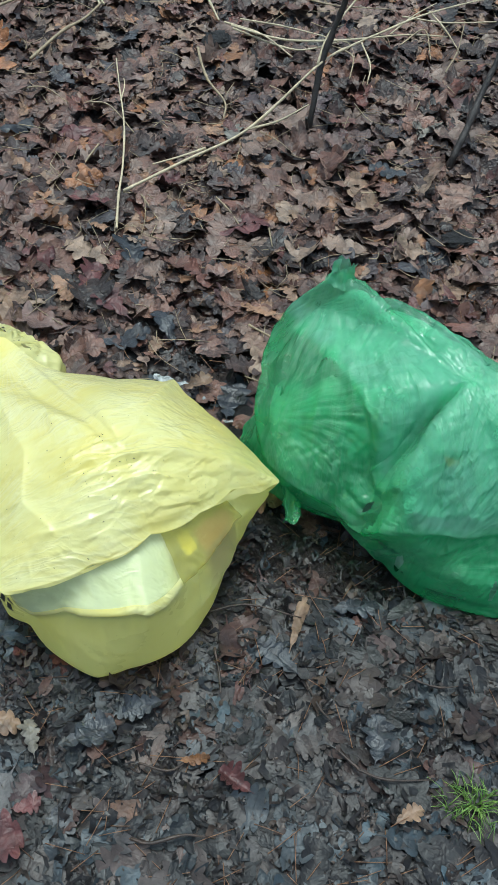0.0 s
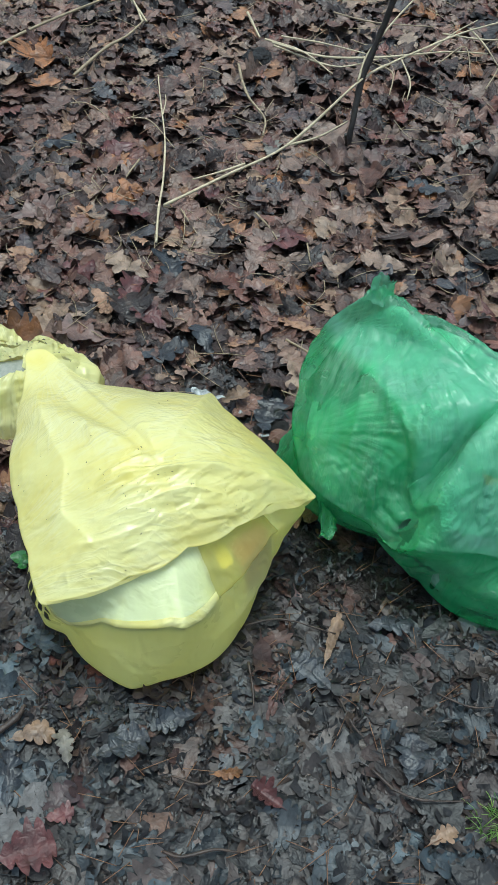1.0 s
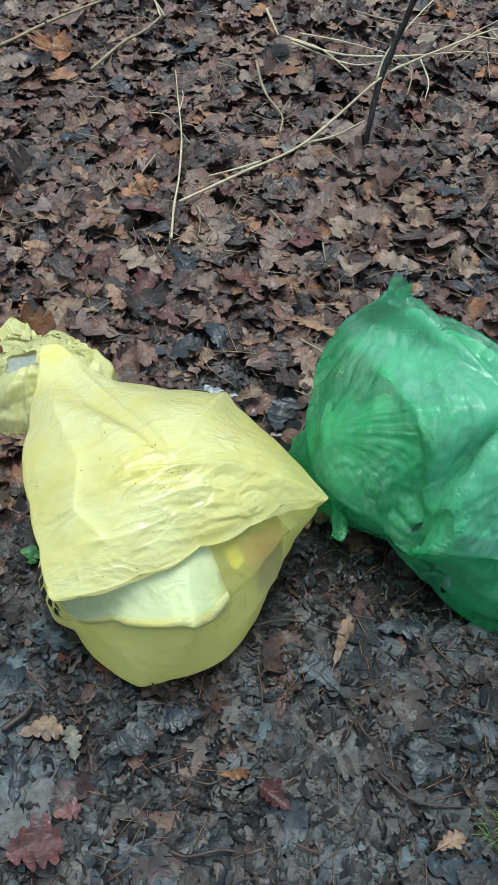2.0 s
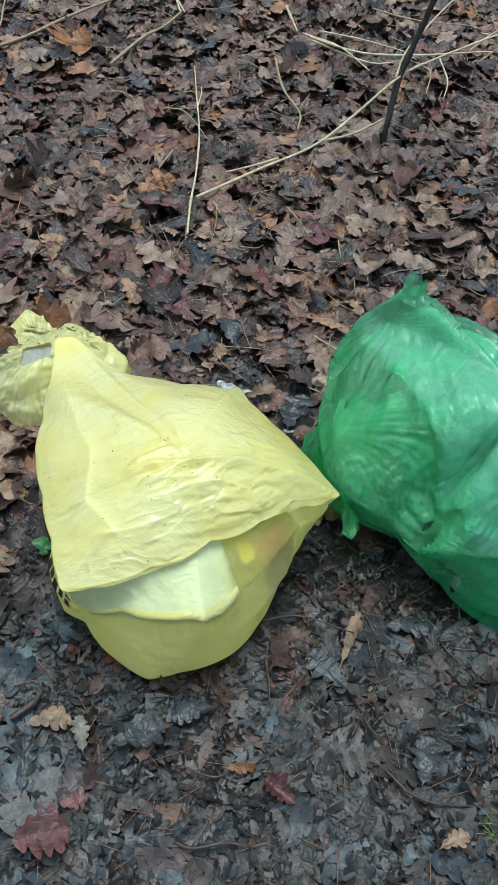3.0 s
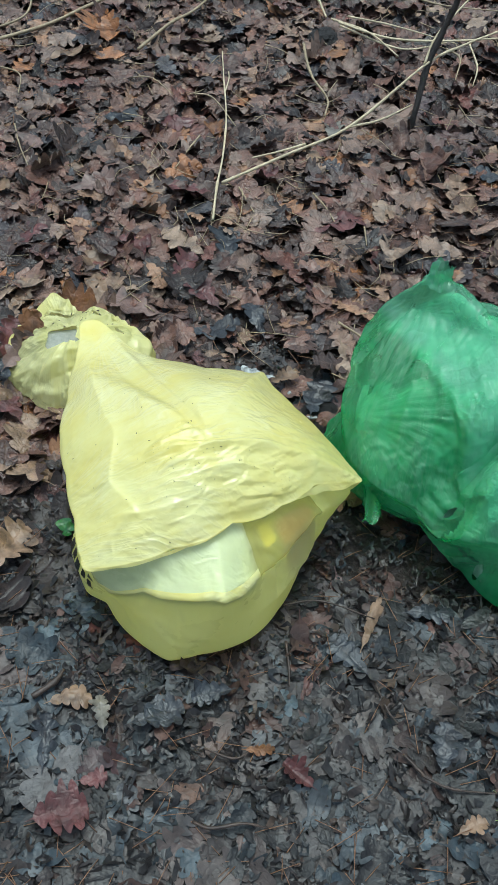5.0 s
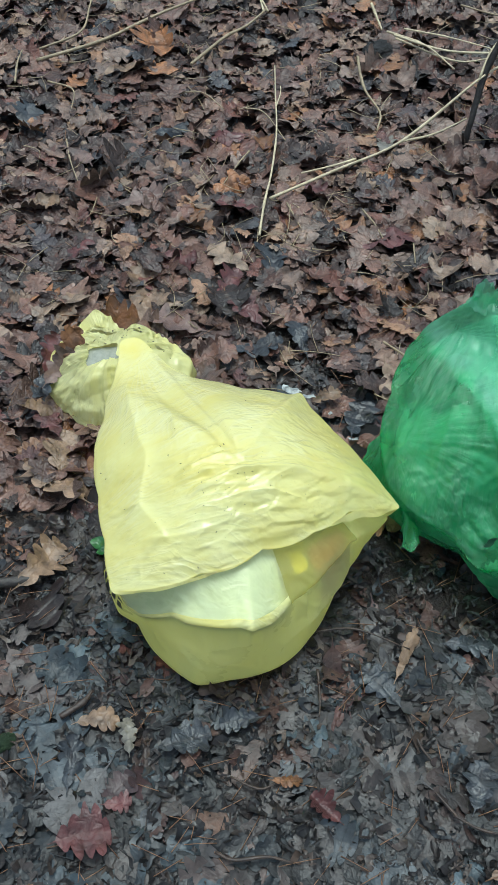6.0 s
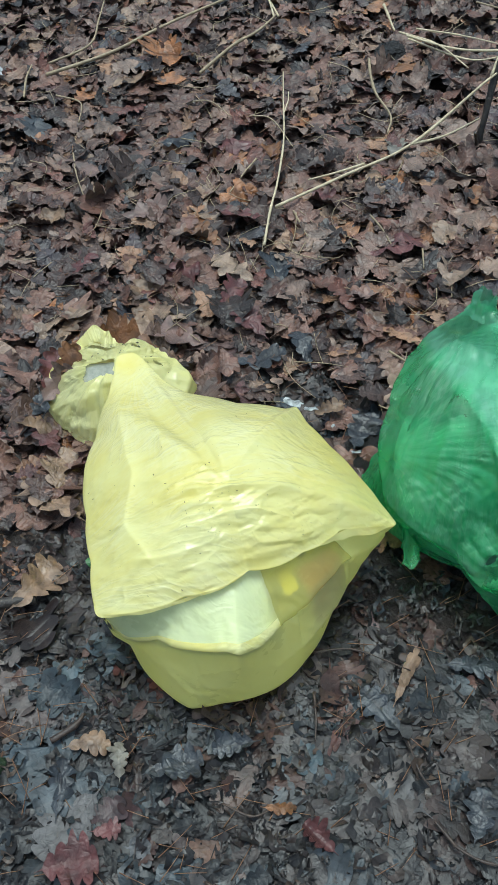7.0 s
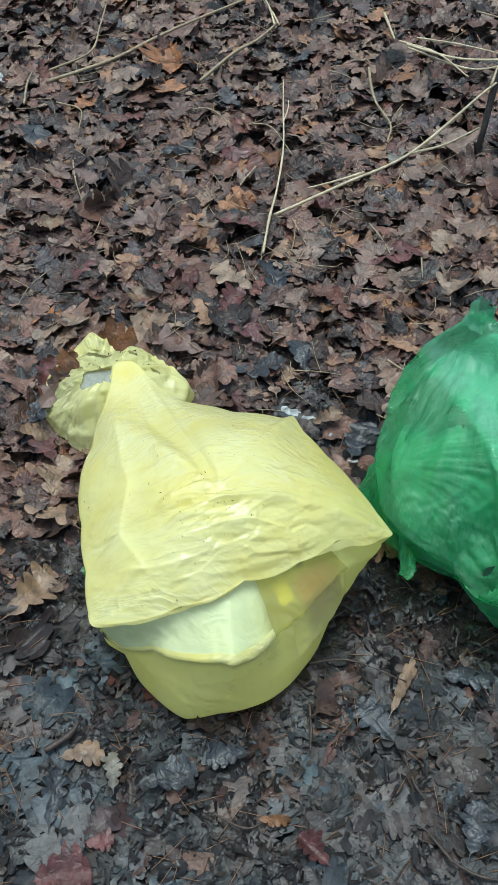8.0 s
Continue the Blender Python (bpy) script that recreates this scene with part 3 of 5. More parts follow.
def crease(p, excess, reach, coarse=160, fine=40, small=0.15):
    """Large buckles first, then small ones."""
    rough = p[::3, ::3]
    big = settle(rough, excess, coarse, reach[::3, ::3], 0.5) - rough
    return settle(p + finer(big, len(p)), lambda mid, way: excess(mid, way) * small, fine, reach * 0.5, 0.5)


def skin(name, sheet, ring, deg, lo, hi, material, a0=None, a1=None, keep=None, step=1):
    """The faces of a sheet between two rings, and between two angles if they are given."""
    p, ring, deg = sheet[::step, ::step], ring[::step, ::step], deg[::step, ::step]
    m = len(p)
    i, j = np.meshgrid(np.arange(m - 1), np.arange(m - 1), indexing="ij")
    f = np.stack([i * m + j, (i + 1) * m + j, (i + 1) * m + j + 1, i * m + j + 1], -1).reshape(-1, 4)
    v, rr, dd = p.reshape(-1, 3), ring.ravel(), np.radians(deg.ravel())
    row = rr[f].max(1) - step
    ok = (row >= lo) & (row < hi)
    if a0 is not None:
        mid = np.degrees(np.arctan2(np.sin(dd[f]).sum(1), np.cos(dd[f]).sum(1)))
        ok &= ((mid - a0) % 360) < (a1 - a0)
    if keep is not None:
        ok &= keep(v[f].mean(1))
    f = f[ok]
    used = np.unique(f)
    place = np.zeros(len(v), int)
    place[used] = np.arange(len(used))
    return mesh_of(name, v[used], place[f], material)


def inset(p, n, depth, soft=0):
    q = p - n * depth
    for _ in range(soft):
        q[1:-1, 1:-1] = (q[:-2, 1:-1] + q[2:, 1:-1] + q[1:-1, :-2] + q[1:-1, 2:] + 4 * q[1:-1, 1:-1]) / 8
    return q


def spot(ring, deg, k, a):
    """Index of the point of ring k that is nearest to the angle a."""
    gap = np.where(ring == k, np.abs((deg - a + 180) % 360 - 180), 999)
    return np.unravel_index(np.argmin(gap), gap.shape)

# ---- ground ----
g = np.linspace(-1, 1, 301)
axis = np.sinh(g * 9.0) / np.sinh(9.0) * 400
gx, gy = np.meshgrid(axis, axis + 0.9, indexing="ij")
gz = ground_height(gx, gy)
gi, gj = np.meshgrid(np.arange(300), np.arange(300), indexing="ij")
gf = np.stack([gi * 301 + gj, (gi + 1) * 301 + gj, (gi + 1) * 301 + gj + 1, gi * 301 + gj + 1], -1).reshape(-1, 4)
ground = new("ground", mesh_of("ground", np.stack([gx, gy, gz], -1).reshape(-1, 3), gf, M_SOIL))
tagged(ground, "dark wet woodland soil under fallen leaves", "ground", kind="structure")

def ruffle(name, line, height, lean, material, n=46, m=10, wave=0.012, seed=0, ends=0.55):
    """A crumpled strip of film standing along a line."""
    a = bend(line, n)
    u = np.linspace(0, 1, n)[:, None]
    v = np.linspace(0, 1, m)[None, :]
    p = a[:, None] + np.array(lean)[None, None] * v[..., None] * height * (ends + (1.1 - ends) * np.sin(np.pi * u))[..., None]
    nz = np.stack([grain(p, 38, seed + k) - 0.5 for k in range(3)], -1)
    p = p + nz * wave * 2.4 * v[..., None] + np.stack([0 * u * v, np.sin(u * 21 + seed) * v * wave * 0.6, 0 * u * v], -1)
    i, j = np.meshgrid(np.arange(n - 1), np.arange(m - 1), indexing="ij")
    f = np.stack([i * m + j, (i + 1) * m + j, (i + 1) * m + j + 1, i * m + j + 1], -1).reshape(-1, 4)
    back = p + (0.0006, 0.0006, -0.0008)
    return mesh_of(name, np.vstack([p.reshape(-1, 3), back.reshape(-1, 3)]), np.vstack([f, f[:, ::-1] + n * m]), material)


# ---- yellow bag ----
YC = (-0.09, 0.83)
YN = 900
y_rim = ring_of([(5.4, .180, .255), (12, .228, .225), (16, .272, .195), (17.5, .282, .19), (20, .276, .19), (27, .265, .19), (41, .254, .195), (58.6, .255, .20),
                 (72, .272, .205), (76.5, .286, .212), (78.3, .296, .212), (81, .280, .213), (100, .276, .215), (112, .306, .208), (117.5, .330, .198), (122.0, .385, .178), (123.6, .435, .165),
                 (124.6, .50, .16), (129.8, .514, .16), (132, .465, .17), (138, .404, .18), (151, .326, .20), (168.5, .276, .225), (186, .239, .235), (208, .230, .235),
                 (227, .252, .235), (229.5, .256, .235), (232, .245, .24), (241, .219, .26), (258, .162, .28), (298, .113, .285), (340, .137, .275)], YN, 0.9)
y_tuck = y_rim + (-0.008, -0.012)
y_fold = ring_of([(18, .262, .165), (39, .238, .17), (76, .262, .17), (100, .25, .16), (118, .30, .13), (127, .42, .12), (142, .345, .14),
                  (164, .268, .15), (183, .232, .16), (200, .230, .16), (212, .238, .15), (224, .240, .165), (233.7, .240, .18), (237.8, .237, .172), (250, .212, .20), (261, .215, .215), (281, .213, .23), (286, .220, .232),
                  (296, .20, .21), (311, .172, .2), (338, .174, .2), (356, .190, .2), (8, .215, .18)], YN, 0.8)
y_open = 1 / (1 + np.exp(-((np.arange(YN) * 360.0 / YN + 40) % 360 - 338) / 4))[:, None]
y_open = np.maximum(y_open, (np.arange(YN) * 360.0 / YN < 20)[:, None])
y_under = y_fold + np.array((-0.005, -0.014)) * (1 - y_open) + np.array((0.003, -0.012)) * y_open
y_belly = ring_of([(18, .235, .09), (39, .225, .09), (76, .235, .09), (100, .23, .08), (129, .33, .07), (164, .26, .07), (183, .232, .08),
                   (198, .240, .10), (209, .244, .10), (219, .242, .10), (226, .224, .10), (234, .216, .10), (240, .221, .10), (262, .226, .11), (285, .213, .11), (311, .192, .10), (338, .188, .10),
                   (0, .200, .10)], YN, 3)
y_base = ring_of([(18, .19, .015), (39, .19, .004), (76, .19, .004), (129, .25, .004), (164, .24, .004), (190, .222, .004), (205, .236, .03), (215, .234, .03), (224, .212, .03),
                  (239, .222, .03), (247.6, .226, .03), (263.8, .237, .025), (277, .217, .025), (290, .212, .03), (302, .206, .03), (324, .186, .02), (354, .178, .02)], YN, 1.2)
y_taut = np.exp(-((np.arange(YN) * 360.0 / YN - 129) / 8.5) ** 2)
y_mid = np.stack([np.full(YN, 0.02), np.full(YN, -0.004)], -1)
Y_COUNTS = [110, 3, 15, 3, 13, 14, 5]
yp = loft(YC, 0.362, [y_rim, y_tuck, y_fold, y_under, y_belly, y_base, y_mid], Y_COUNTS, YN, 1.8, y_taut)
yp, y_ring, y_deg = sheet_of(yp)
Y_RIM = Y_COUNTS[0]
Y_TUCK = Y_RIM + Y_COUNTS[1]
Y_FOLD = Y_TUCK + Y_COUNTS[2]
Y_BASE = Y_FOLD + Y_COUNTS[3] + Y_COUNTS[4] + Y_COUNTS[5]


def yellow_creases(p, side):
    """Folds that fan out from the neck, slanting crumples over the top, slack film lower down."""
    x, y, z = p[..., 0], p[..., 1], p[..., 2]
    neck = np.array((-0.375, 1.20))
    dx, dy = x - neck[0], y - neck[1]
    dist, ang = np.hypot(dx, dy), np.arctan2(dy, dx)
    wob = grain(p, 7, 11) * 0.5
    zero = 0 * x
    fan = facet(ang * 5.0 + wob, dist * 2.2, 12) * 0.034 + facet(ang * 12 + wob * 2, dist * 3.5, 13) * 0.014 + facet(ang * 26 + wob * 3, dist * 5, 23) * 0.005
    fan = 0.12 * fan * np.exp(-((dist - 0.2) / 0.22) ** 2) * np.clip(dist * 7, 0, 1)
    top = np.clip((z - 0.2) / 0.08, 0, 1)
    centre = np.exp(-((x + 0.07) ** 2 + (y - 0.82) ** 2) / 0.03)
    lines = crumple(p, radians(22), 6, 21, 15) * 0.013 + crumple(p, radians(28), 13, 44, 16) * 0.013 + crumple(p, radians(16), 26, 80, 21) * 0.0075 + crumple(p, radians(45), 45, 110, 24) * 0.0035
    broad = crumple(p, radians(60), 5, 8, 17) * 0.020
    walls = crumple(p * (1, 1, 0.35), radians(10), 7, 9, 19) * 0.014 + crumple(p * (1, 1, 0.8), radians(40), 14, 22, 22) * 0.006 + crumple(p, radians(-20), 46, 64, 26) * 0.0045
    folds = fold_line(p, [(-0.358, 1.087), (-0.254, 0.847), (-0.239, 0.768), (-0.185, 0.708)], 0.008, 0.007, 0.045, 1) + fold_line(p, [(-0.33, 1.10), (-0.235, 0.954), (-0.20, 0.88)], 0.004, 0.04, 0.006, 2)
    for k, (a, b, h) in enumerate((((-0.185, 0.82), (-0.10, 0.861), 0.008), ((-0.16, 0.78), (-0.035, 0.851), 0.012), ((-0.055, 0.832), (0.012, 0.869), 0.007), ((-0.10, 0.774), (0.01, 0.82), 0.008),
                                  ((-0.20, 0.90), (-0.12, 0.925), 0.006), ((-0.02, 0.91), (0.06, 0.93), 0.005), ((-0.22, 0.70), (-0.11, 0.735), 0.006), ((-0.13, 0.81), (-0.06, 0.85), 0.005))):
        folds = folds + fold_line(p, [a, b], h * 0.8, 0.003, 0.014, 3 + k)
    return folds * 1.5 * (1 - side) + fan * (1 - side) + lines * (1 - side) * (0.12 + centre * np.clip(3.0 * grain(p, 9, 27) - 0.75, 0.15, 1.1)) + broad * np.clip(z / 0.05, 0.2, 1) * (0.4 + 0.6 * top) * (1 - side) + walls * side * np.clip(z / 0.06, 0.3, 1)


yn = normals_of(yp)
y_out = np.clip((y_ring - Y_RIM + 3) / 4, 0, 1)
y_free = (0.25 + 0.75 * np.clip(np.abs(y_ring - Y_RIM) / 12, 0, 1)) * np.clip((Y_BASE - y_ring) / 8, 0, 1)
yp = yp + yn * (yellow_creases(yp, y_out) * 0.5 * y_free)[..., None]
NECK = np.array((-0.375, 1.20, 0.19))


def yellow_spare(mid, way):
    """Spare film: across the fan below the neck, across the slanting creases on top, a little everywhere."""
    d = mid - NECK
    far = np.linalg.norm(d, axis=2)
    fan = 0.045 * np.exp(-((far - 0.2) / 0.17) ** 2) * (1 - (np.einsum("ijk,ijk->ij", way, d) / (far + 1e-6)) ** 2)
    line = np.array((0.90, 0.42, 0.05))
    centre = np.exp(-((mid[..., 0] + 0.06) ** 2 + (mid[..., 1] - 0.80) ** 2) / 0.03)
    slant = 0.055 * centre * (1 - np.clip(way @ line, -1, 1) ** 2) * (mid[..., 2] > 0.2)
    patchy = np.clip(3.4 * grain(mid, 8, 29) - 1.2, 0, 1.3)
    return 0.003 + (fan * 0.15 + slant * 0.12) * patchy


yp = crease(yp, yellow_spare, 0.012 * (0.12 + 0.88 * np.clip(np.abs(y_ring - Y_RIM) / 8, 0, 1)) * np.clip((Y_BASE - y_ring) / 8, 0.02, 1))
yp[..., 2] = np.maximum(yp[..., 2], 0.0)
yn = normals_of(yp)


yellow_bag = empty("yellow_bag", "full yellow plastic rubbish bag lying on wet leaves", "rubbish bag", at=(0, 0, 0))
part("top_panel", skin("top_panel", yp, y_ring, y_deg, 0, Y_TUCK, M_YELLOW), yellow_bag, "creased pale yellow film folded over the top")
part("front_panel", skin("front_panel", yp, y_ring, y_deg, Y_TUCK, Y_FOLD - 2, M_YELLOW_FRONT, 228, 308), yellow_bag, "whitish translucent film with a sharp crease")
part("corner_panel", skin("corner_panel", yp, y_ring, y_deg, Y_TUCK, Y_FOLD + 1, M_YELLOW_CLEAR, 308, 362), yellow_bag, "clear yellow film over a brown carton")
part("fold_band", skin("fold_band", yp, y_ring, y_deg, Y_FOLD - 2, Y_FOLD + 1, M_YELLOW, 228, 308), yellow_bag, "sharp yellow crease of doubled film")
part("side_panel", skin("side_panel", yp, y_ring, y_deg, Y_TUCK, Y_FOLD + 1, M_YELLOW_BODY, 2, 228), yellow_bag)
part("belly", skin("belly", yp, y_ring, y_deg, Y_FOLD + 1, 999, M_YELLOW_BODY), yellow_bag, "greenish yellow translucent lower film")
yi = inset(yp, yn, 0.004, 2)
part("white_wrapper", skin("white_wrapper", yi, y_ring, y_deg, Y_TUCK, Y_FOLD + 4, M_WHITEFILL, 228, 307), yellow_bag, "white wrapper showing through the film")
yj = inset(yp, yn, 0.009, 6)
part("brown_carton", skin("brown_carton", yj, y_ring, y_deg, Y_TUCK + 5, Y_BASE - 15, M_BROWNFILL, 332, 359), yellow_bag, "brown carton showing through the film")
part("yellow_wrapper", skin("yellow_wrapper", yj, y_ring, y_deg, Y_TUCK + 3, Y_TUCK + 10, M_YELLOWFILL, 319, 329), yellow_bag, "bright yellow wrapper inside")
for a0, a1, r0, r1 in ((199, 203, 6, 18), (204.5, 208, 4, 14), (209, 213, 8, 20), (214, 219, 2, 5), (215, 218, 8, 14), (220, 224, 5, 9), (219.5, 222, 11, 18)):
    part("print_bar", skin("print_bar", yp + yn * 0.0015, y_ring, y_deg, Y_FOLD + r0, Y_FOLD + r1, M_INK, a0, a1), yellow_bag, "black printed bar")


def along_rim(degs):
    return [yp[i] + yn[i] * 0.002 for i in (spot(y_ring, y_deg, Y_RIM - 1, d) for d in degs)]


part("hem", ruffle("hem", along_rim((222, 230, 239, 250, 264, 280, 298)), 0.006, (0.05, -0.45, -0.8), M_YELLOW, 70, 7, 0.0010, 27, 0.1), yellow_bag, "rolled hem of yellow film")
part("corner_fold", ruffle("corner_fold", along_rim((350, 360, 367, 373, 377)), 0.014, (0.25, -0.5, -0.75), M_YELLOW, 50, 10, 0.0014, 28, 0.05), yellow_bag, "folded corner of yellow film")

# ---- small crumpled yellow bag behind it ----
KC = (-0.425, 1.205)
KN = 400
k_rim = ring_of([(0, .13, .075), (11, .149, .07), (35, .148, .085), (57, .118, .105), (80, .10, .11), (103, .10, .11), (128, .115, .105), (145, .13, .085), (161, .148, .075), (180, .145, .055),
                 (196, .135, .05), (229, .108, .045), (268, .107, .04), (310, .10, .07)], KN, 5)
k_low = k_rim * (1.04, 0.5)
k_base = k_rim * (0.86, 0.0) + (0, 0.002)
kp = loft(KC, 0.135, [k_rim, k_low, k_base, np.stack([np.full(KN, .01), np.full(KN, 0.0)], -1)], [52, 12, 10, 5], KN, 2.4)
kp, k_ring, k_deg = sheet_of(kp)


def knob_creases(p):
    dx, dy = p[..., 0] - KC[0] + 0.01, p[..., 1] - KC[1] - 0.01
    dist, ang = np.hypot(dx, dy), np.arctan2(dy, dx)
    wob = grain(p, 20, 31)
    pleat = facet(ang * 4 + wob * 1.2, dist * 5, 32) * 0.016 + facet(ang * 11 + wob * 2, dist * 9, 33) * 0.005
    return pleat * np.clip(dist * 14, 0, 1) + crumple(p, 0.7, 9, 16, 34) * 0.036 + crumple(p, 0.2, 34, 46, 36) * 0.005 + crumple(p, 1.2, 70, 90, 38) * 0.002


kp = kp + normals_of(kp) * (knob_creases(kp) * 0.75)[..., None]
kp = crease(kp, lambda mid, way: 0.06 * np.clip(3 * grain(mid, 18, 39) - 0.6, 0, 1.2), np.full(k_ring.shape, 0.013), 140, 40, 0.35)
kp[..., 2] = np.maximum(kp[..., 2], 0.0)
WINDOW = np.array((-0.452, 1.206))
TEARS = [(-0.475, 1.272, 0.030, 0.006), (-0.405, 1.285, 0.016, 0.004), (-0.345, 1.262, 0.010, 0.004), (-0.50, 1.235, 0.010, 0.005)]


def knob_keep(c):
    d = (c[:, :2] - WINDOW) @ np.array(((0.96, 0.28), (-0.28, 0.96))).T
    ragged = grain(c, 60, 35) * 0.012
    ok = np.ones(len(c), bool)
    for x, y, wide, high in TEARS:
        ok &= ((c[:, 0] - x) / wide) ** 2 + ((c[:, 1] - y) / high) ** 2 > 0.5 + 1.2 * grain(c, 90, 37)
    return ok & ~((np.abs(d[:, 0]) < 0.026 + ragged) & (np.abs(d[:, 1]) < 0.017 + ragged) & (c[:, 2] > 0.07))


small_bag = empty("small_yellow_bag", "small crumpled torn yellow bag half under oak leaves", "rubbish bag")
part("film", skin("film", kp, k_ring, k_deg, 0, 999, M_YELLOW_KNOB, keep=knob_keep), small_bag)


def rounded_box(name, size, material, bevel=0.004, cuts=0):
    bm = bmesh.new()
    bmesh.ops.create_cube(bm, size=1.0)
    bmesh.ops.scale(bm, vec=size, verts=bm.verts)
    bmesh.ops.bevel(bm, geom=list(bm.edges), offset=bevel, segments=2, affect="EDGES")
    me = bpy.data.meshes.new(name)
    bm.to_mesh(me)
    bm.free()
    me.materials.append(material)
    return me


box = part("grey_carton", rounded_box("grey_carton", (0.085, 0.062, 0.05), M_GREYBOX), small_bag, "pale grey carton seen through a tear")
box.matrix_local = pose(WINDOW[0], WINDOW[1] + 0.004, 0.088, 12, -4, 14)


def along_knob(spots):
    return [kp[spot(k_ring, k_deg, r, a)] for r, a in spots]


part("torn_flap", ruffle("torn_flap", along_knob(((46, 158), (47, 145), (47, 130), (46, 115), (44, 102))), 0.042, (-0.1, 0.6, 0.35), M_YELLOW_KNOB, wave=0.007, seed=41), small_bag, "torn ragged edge of film")
part("torn_flap", ruffle("torn_flap", along_knob(((48, 196), (48, 185), (48, 172), (47, 160))), 0.026, (-0.4, 0.2, 0.35), M_YELLOW_KNOB, 30, 8, 0.006, seed=45), small_bag, "torn ragged edge of film")
part("torn_flap", ruffle("torn_flap", along_knob(((47, 58), (48, 46), (48, 34))), 0.018, (0.1, 0.5, 0.2), M_YELLOW_KNOB, 30, 8, 0.005, seed=48), small_bag, "torn ragged edge of film")

# ---- green bag ----
GC = (0.48, 1.02)
GN = 960
g_rim = ring_of([(46, .129, .30), (70, .135, .32), (92, .161, .33), (113, .216, .355), (120, .250, .352), (124.5, .262, .335), (126.5, .285, .36), (128.5, .312, .38), (131, .322, .385), (133.5, .335, .37), (135, .358, .335), (136.5, .392, .275), (142.4, .396, .24), (152, .386, .225),
                 (160.6, .368, .215), (176.8, .348, .195), (188, .325, .16), (202, .264, .14), (209, .224, .13), (222, .215, .125), (230, .222, .145), (235.8, .233, .195),
                 (258, .203, .20), (293, .205, .20), (320, .27, .19), (345, .29, .19), (10, .21, .235)], GN, 0.8)
g_soft = np.exp(-((np.arange(GN) * 360.0 / GN - 226) / 24) ** 4)[:, None]
g_tuck = g_rim + np.array((-0.004, -0.012)) * (1 - g_soft) + np.array((0.006, -0.008)) * g_soft
g_belly = ring_of([(119, .25, .2), (131, .30, .2), (136, .345, .17), (145, .36, .13), (160, .335, .12), (175, .33, .11), (188, .312, .10), (202, .255, .10), (209, .215, .095), (222, .205, .08), (236, .205, .10),
                   (248, .20, .115), (270, .225, .11), (294, .262, .10), (320, .32, .09), (345, .35, .09), (10, .30, .1), (35, .22, .12), (60, .20, .14), (87, .215, .15)], GN, 2.5)
g_base = ring_of([(119, .25, .03), (136, .31, .03), (145, .33, .03), (160, .32, .03), (175, .315, .04), (188, .30, .05), (202, .25, .07), (209, .208, .08), (226, .198, .06), (243.7, .190, .035), (262.9, .219, .018),
                  (281.4, .247, .016), (296.7, .286, .014), (320, .34, .01), (345, .36, .006), (10, .31, .006), (35, .24, .006), (60, .22, .006), (87, .23, .01)], GN, 1.5)
g_in = ring_of([(119, .24, .004), (160, .22, .004), (192, .18, .004), (220, .13, .004), (247, .14, .004), (270, .18, .004), (296, .23, .004), (345, .28, .004), (35, .18, .004), (87, .18, .004)], GN, 6)
g_fall = 2.0 - 0.8 * np.exp(-((np.arange(GN) * 360.0 / GN - 220) / 18) ** 2)
g_mid = np.stack([np.full(GN, .02), np.full(GN, 0.002)], -1)
G_COUNTS = [120, 3, 20, 18, 6, 5]
gp = loft(GC, 0.385, [g_rim, g_tuck, g_belly, g_base, g_in, g_mid], G_COUNTS, GN, g_fall)
gp, g_ring, g_deg = sheet_of(gp)
G_RIM = G_COUNTS[0]
G_TUCK = G_RIM + G_COUNTS[1]
G_BASE = G_TUCK + G_COUNTS[2] + G_COUNTS[3]


